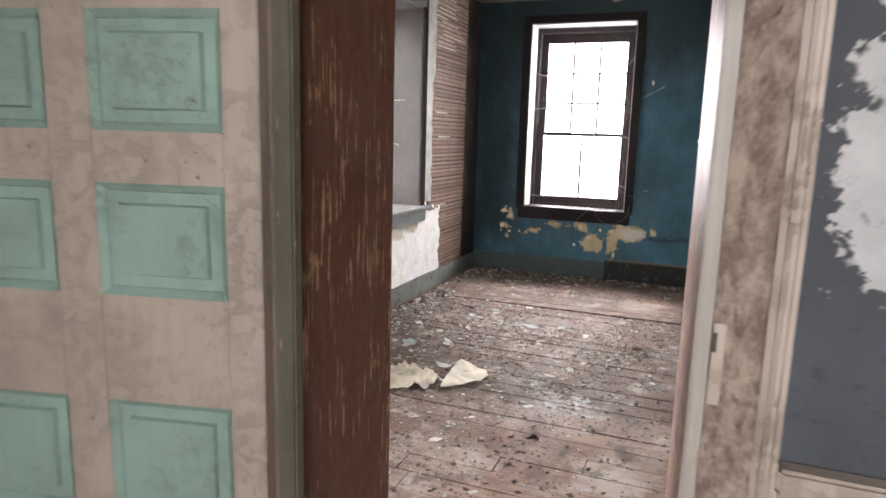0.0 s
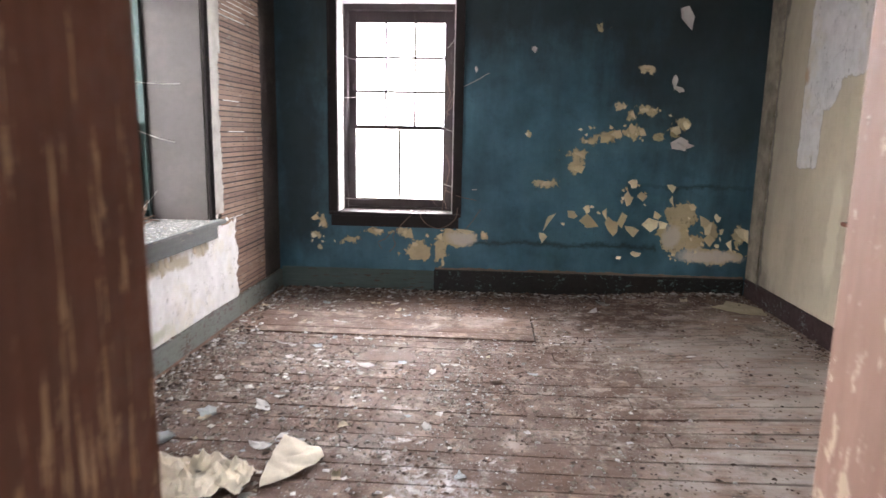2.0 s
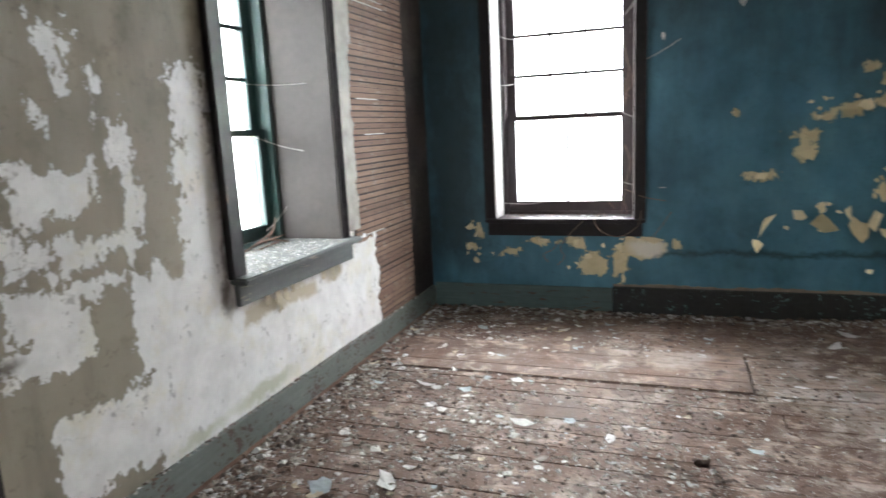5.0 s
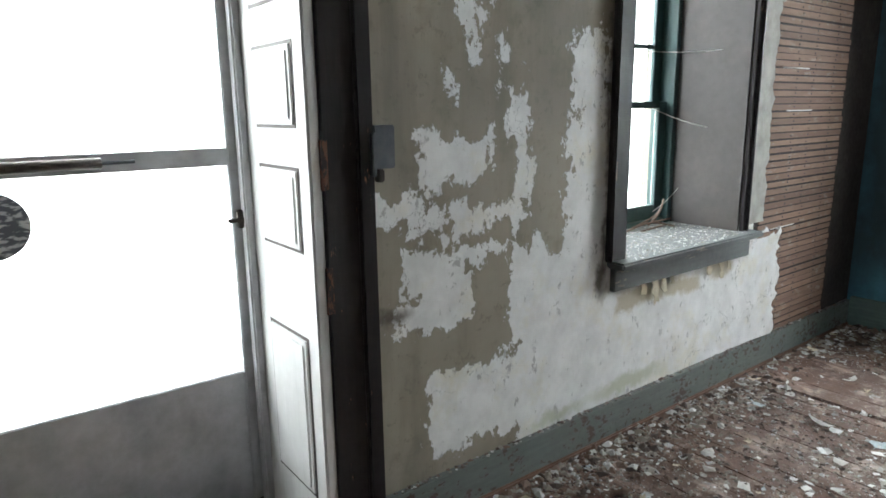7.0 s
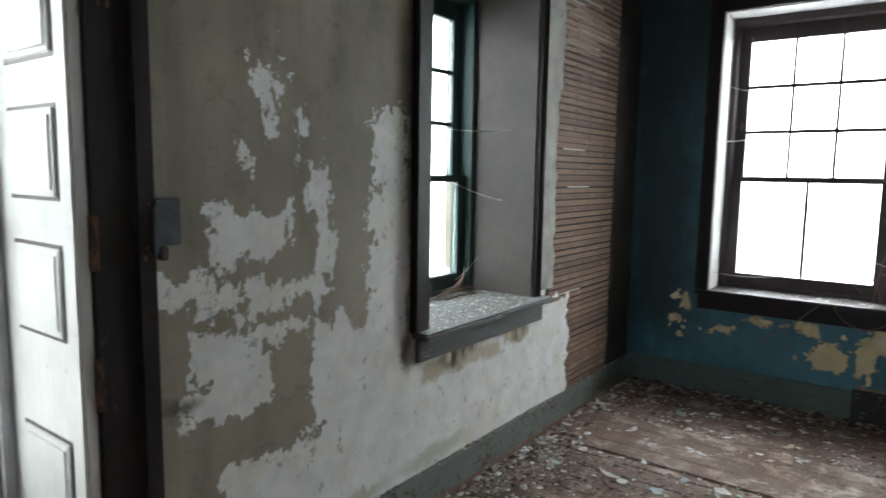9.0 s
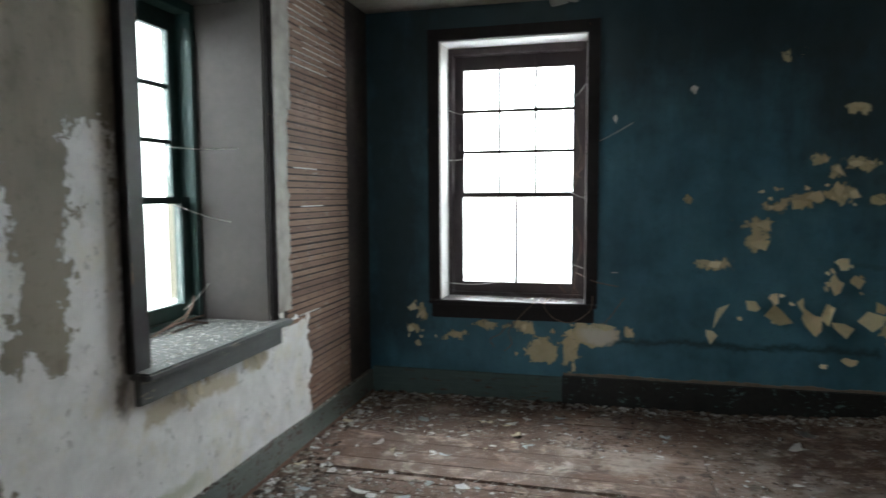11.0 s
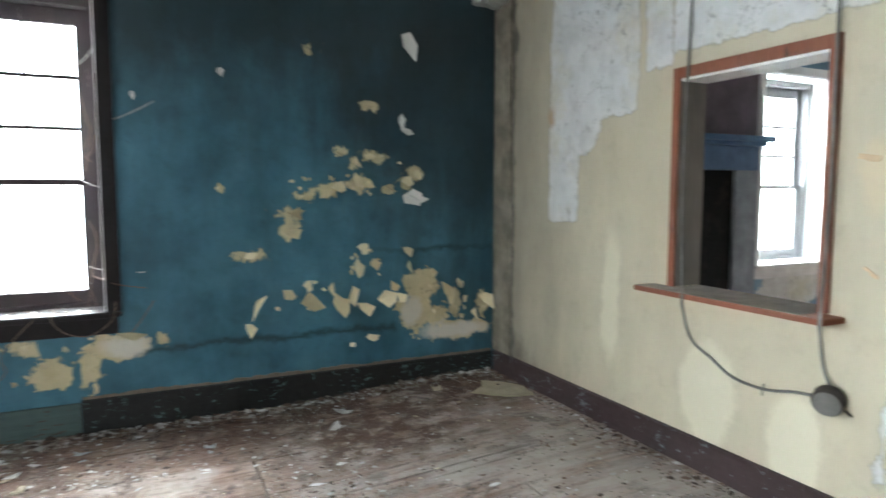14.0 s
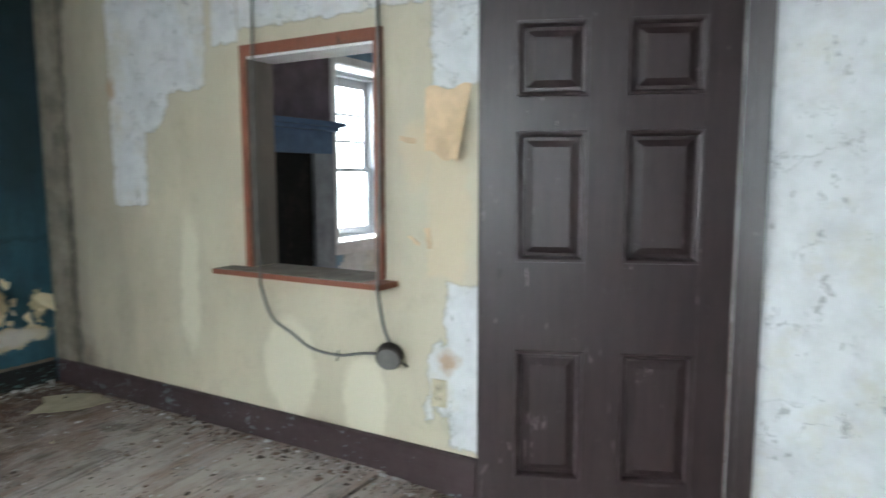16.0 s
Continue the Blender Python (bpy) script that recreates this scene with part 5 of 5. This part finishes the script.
def chip_mesh(seed, curl, material):
    """A thin broken chip of plaster or paint, about 1 across."""
    rnd = random.Random(seed)
    bm = bmesh.new()
    n = rnd.randint(7, 11)
    ring = []
    for k in range(n):
        a = 2 * math.pi * (k + rnd.uniform(-0.3, 0.3)) / n
        r = rnd.uniform(0.20, 0.60)
        x, y = r * math.cos(a), 0.7 * r * math.sin(a)
        ring.append(bm.verts.new((x, y, curl * x * x + 0.02)))
    mid = bm.verts.new((0, 0, 0.02))
    for k in range(n):
        bm.faces.new((ring[k], ring[(k + 1) % n], mid))
    bmesh.ops.solidify(bm, geom=bm.faces[:], thickness=0.05)
    return mesh("plaster_chip", bm, material)


M_CHIPW = plain("white_plaster_chip", (0.68, 0.68, 0.67), 0.85, scale=4, dirty=0.4)
M_CHIPB = plain("pale_blue_paint_chip", (0.38, 0.44, 0.47), 0.8, scale=4, dirty=0.4)
M_CHIPD = plain("brown_bark_chip", (0.13, 0.085, 0.06), 0.9, scale=4)
M_CHIPC = plain("cream_plaster_chip", (0.55, 0.48, 0.35), 0.85, scale=4, dirty=0.3)
CHIPS = {"white": [chip_mesh(s, c, M_CHIPW) for s, c in ((1, 0.5), (2, -0.1), (3, 0.9))], "pale blue": [chip_mesh(s, 0.4, M_CHIPB) for s in (4, 5)],
         "brown": [chip_mesh(s, 0.3, M_CHIPD) for s in (6, 7)], "cream": [chip_mesh(s, 0.6, M_CHIPC) for s in (8, 9)]}
random.seed(33)


def chip(colour, x, y, size):
    ob = tagged(part("plaster_chip", random.choice(CHIPS[colour]), None), "%s flake of paint or plaster on the floor boards" % colour, "plaster chip", "chips on the floor")
    ob.matrix_world = Matrix.LocRotScale((x, y, 0.004 + rise(x, y)), Euler((random.uniform(-0.15, 0.15), random.uniform(-0.15, 0.15), random.uniform(0, 6.28))), (size, size, size * 0.8))


for colour, x, y, size in (("white", -1.24, 5.60, 0.13), ("white", -1.10, 5.12, 0.13), ("white", 0.58, 6.72, 0.12), ("white", 0.184, 5.83, 0.09), ("cream", -2.16, 6.36, 0.09), ("white", 0.47, 6.48, 0.12), ("cream", 1.24, 6.75, 0.14),
                           ("white", 0.85, 6.90, 0.09), ("white", -1.52, 4.45, 0.14), ("pale blue", -1.85, 4.05, 0.18), ("pale blue", -1.75, 4.35, 0.15), ("pale blue", -0.85, 6.72, 0.13), ("white", -1.60, 5.20, 0.10), ("white", -1.72, 5.45, 0.11),
                           ("white", -0.70, 5.05, 0.09), ("white", -0.18, 4.30, 0.06), ("white", -0.95, 4.72, 0.07), ("cream", -2.10, 3.95, 0.17), ("cream", -1.98, 3.78, 0.14), ("pale blue", -1.70, 6.50, 0.12), ("white", -1.2, 6.6, 0.08),
                           ("white", 0.05, 3.30, 0.07), ("white", 0.9, 5.4, 0.06), ("white", -0.05, 6.17, 0.06), ("white", -1.38, 4.05, 0.12)):
    chip(colour, x, y, size)
for _ in range(230):
    x = XW + 0.05 + abs(random.gauss(0, 1.1))
    y = random.uniform(3.0, 6.95)
    if x < XE - 0.1:
        chip(random.choice(("white", "white", "pale blue", "brown", "brown", "cream")), x, y, random.choice((0.025, 0.03, 0.04, 0.05, 0.06, 0.09)))
for _ in range(40):
    chip(random.choice(("white", "brown", "brown", "cream")), random.uniform(-0.6, 1.7), random.uniform(4.3, 6.9), random.uniform(0.02, 0.05))


def scatter(count, place, sizes, seed, tall=1.0):
    """Many small tumbled crumbs as one mesh."""
    rnd = random.Random(seed)
    verts, faces = [], []
    for _ in range(count):
        x, y, z = place(rnd)
        s = rnd.uniform(*sizes) * (1 if rnd.random() < 0.8 else 2.0)
        a = rnd.uniform(0, 6.28)
        c, d = math.cos(a), math.sin(a)
        i = len(verts)
        for u, v, w in ((-0.5, -0.3, 0), (0.5, -0.35, 0.1), (0.45, 0.3, 0), (-0.4, 0.4, 0.12), (0.05, 0.0, rnd.uniform(0.25, 0.6))):
            u, v = u * rnd.uniform(0.6, 1.2), v * rnd.uniform(0.6, 1.2)
            verts.append((x + s * (u * c - v * d), y + s * (u * d + v * c), z + s * w * 0.6 * tall))
        faces += [(i, i + 1, i + 4), (i + 1, i + 2, i + 4), (i + 2, i + 3, i + 4), (i + 3, i, i + 4)]
    me = bpy.data.meshes.new("crumbs")
    me.from_pydata(verts, [], faces)
    return me


mc = Nodes("crumbs", 0.9)
isl = mc.island()
cc = mc.mix(mc.ramp(isl, 0.25, 0.27), (0.060, 0.042, 0.034), (0.15, 0.10, 0.075))
cc = mc.mix(mc.ramp(isl, 0.52, 0.54), cc, (0.25, 0.22, 0.19))
cc = mc.mix(mc.ramp(isl, 0.80, 0.82), cc, (0.42, 0.41, 0.39))
cc = mc.mix(mc.ramp(isl, 0.945, 0.955), cc, (0.66, 0.66, 0.65))
M_CRUMB = mc.done(cc, mc.bump(mc.noise(mc.pos(), 200), 0.4, 0.002))


def on_floor(rnd):
    while True:
        x, y = rnd.uniform(XW + 0.03, XE - 0.03), rnd.uniform(2.6, YN - 0.04)
        near_west = math.exp(-(x - XW) / 0.8)
        dens = 0.10 + 0.9 * near_west + 0.55 * math.exp(-((x + 0.6) ** 2 / 0.9 + (y - 5.0) ** 2 / 1.2)) + 0.25 * math.exp(-(YN - y) / 0.3)
        dens *= 0.30 + 1.1 * max(0, 0.5 + noise.noise(Vector((x * 1.8, y * 1.8, 3.0)))) + 0.5 * noise.noise(Vector((x * 6, y * 6, 1.0)))
        if rnd.random() < dens:
            return x, y, 0.001 + rise(x, y)


mw = Nodes("pale_crumbs", 0.9)
M_CRUMBW = mw.done(mw.mix(mw.ramp(mw.island(), 0.2, 0.9), (0.25, 0.23, 0.20), (0.68, 0.67, 0.64)))


def litter(name, label, me, material=None):
    me.materials.append(material or M_CRUMB)
    tagged(new(name, me), label, "debris", kind="stuff")


litter("floor_debris", "fine plaster crumbs and dirt strewn over the floor", scatter(24000, on_floor, (0.004, 0.017), 7))
def west_side(rnd):
    while True:
        x, y = XW + 0.05 + abs(rnd.gauss(0, 0.85)), rnd.uniform(3.2, 6.9)
        if x < 0.4 and rnd.random() < 0.5 + noise.noise(Vector((x * 2.5, y * 2.5, 8.0))):
            return x, y, 0.004


def by_north(rnd):
    x, y = rnd.uniform(XW + 0.1, XE - 0.05), YN - 0.03 - abs(rnd.gauss(0, 0.07))
    return x, y, rnd.uniform(0, 0.018) + rise(x, y)


def by_east(rnd):
    x, y = XE - 0.03 - abs(rnd.gauss(0, 0.08)), rnd.uniform(4.05, 6.95)
    return x, y, 0.002 + rise(x, y)


litter("flake_debris", "small flat white and grey paint flakes strewn over the boards", scatter(420, west_side, (0.012, 0.034), 17, 0.25), M_CRUMBW)
litter("wall_foot_debris", "plaster rubble heaped along the west baseboard", scatter(2600, lambda r: (XW + 0.03 + abs(r.gauss(0, 0.12)), r.uniform(3.3, 6.9), 0.002), (0.010, 0.032), 8))
litter("north_foot_debris", "dirt and plaster rubble heaped along the north baseboard", scatter(2600, by_north, (0.010, 0.034), 14))
litter("east_foot_debris", "plaster crumbs along the east baseboard", scatter(900, by_east, (0.006, 0.022), 15))
litter("sill_debris", "white plaster crumbs on the west window sill", scatter(1900, lambda r: (r.uniform(-2.62, XW + 0.06), r.uniform(4.67, 5.58), W_WIN[2] + 0.002), (0.002, 0.010), 9), M_CRUMBW)
litter("north_sill_debris", "plaster crumbs on the north window sill", scatter(160, lambda r: (r.uniform(-1.65, -0.76), r.uniform(7.05, 7.25), N_WIN[2] + 0.003), (0.005, 0.016), 10))
litter("baseboard_debris", "plaster crumbs lying on the west baseboard top", scatter(420, lambda r: (r.uniform(XW + 0.001, XW + 0.022), r.uniform(3.5, 6.9), 0.165), (0.005, 0.014), 12))

# ---- floor boards ----
random.seed(11)
bx = boxes((-0.5, 0.5, -0.5, 0.5, -0.5, 0.5))
bmesh.ops.bevel(bx, geom=[e for e in bx.edges], offset=0.006, segments=1, affect="EDGES")
BOARD = mesh("board", bx, M_FLOOR)
floor_ob = bpy.data.objects["floor"]


def bent_board(at, length, width, thick):
    """A board that follows the heaved floor."""
    bm = boxes((-length / 2, length / 2, -width / 2, width / 2, -thick / 2, thick / 2), bevel=0.002)
    for k in range(1, 13):
        x = -length / 2 + length * k / 13
        bmesh.ops.bisect_plane(bm, geom=bm.verts[:] + bm.edges[:] + bm.faces[:], plane_co=(x, 0, 0), plane_no=(1, 0, 0))
    for v in bm.verts:
        v.co.z += rise(at.x + v.co.x, at.y)
    return bm


def boards(x0, x1, y0, y1, wide, joints, cut=None, shift=0.0):
    y = y0
    while y < y1 - 0.01:
        w = min(wide, y1 - y)
        if cut is None:
            cuts = [x0] + sorted(random.uniform(x0 + 0.5, x1 - 0.5) for _ in range(joints if random.random() < 0.7 else 0)) + [x1]
        else:
            cuts = [x0, cut, x1]
        for a, b in zip(cuts, cuts[1:]):
            lift = shift if cut is not None and a == x0 else 0.0
            gap = random.uniform(0.002, 0.007) if cut is None else 0.014
            at = Vector(((a + b) / 2, y + w / 2, -0.0125 + lift + random.uniform(-0.002, 0.0015)))
            size = (b - a - gap, w - random.uniform(0.0005, 0.0035), 0.025)
            if x0 == XW and y > 3.5 and b > 0.1:
                ob = part("floor_board", bent_board(at, *size), M_FLOOR, floor_ob)
                ob.matrix_world = Matrix.Translation(at)
            else:
                ob = part("floor_board", BOARD, None, floor_ob)
                ob.matrix_world = Matrix.LocRotScale(at, Euler((random.uniform(-0.006, 0.006), 0, 0)), size)
        y += wide


boards(XW, XE, YS, 5.69, 0.1400, 1)
boards(XW, XE, 5.703, 6.24, 0.1342, 0, -0.045, 0.007)
boards(XW, XE, 6.245, YN, 0.1325, 1)
boards(-0.80, 0.03, 1.585, YS, 0.125, 0)
boards(XW, 2.45, HALL_S, 1.585, 0.1442, 1)
boards(XE + 0.15, 6.0, NEXT_S, YN, 0.1613, 1)
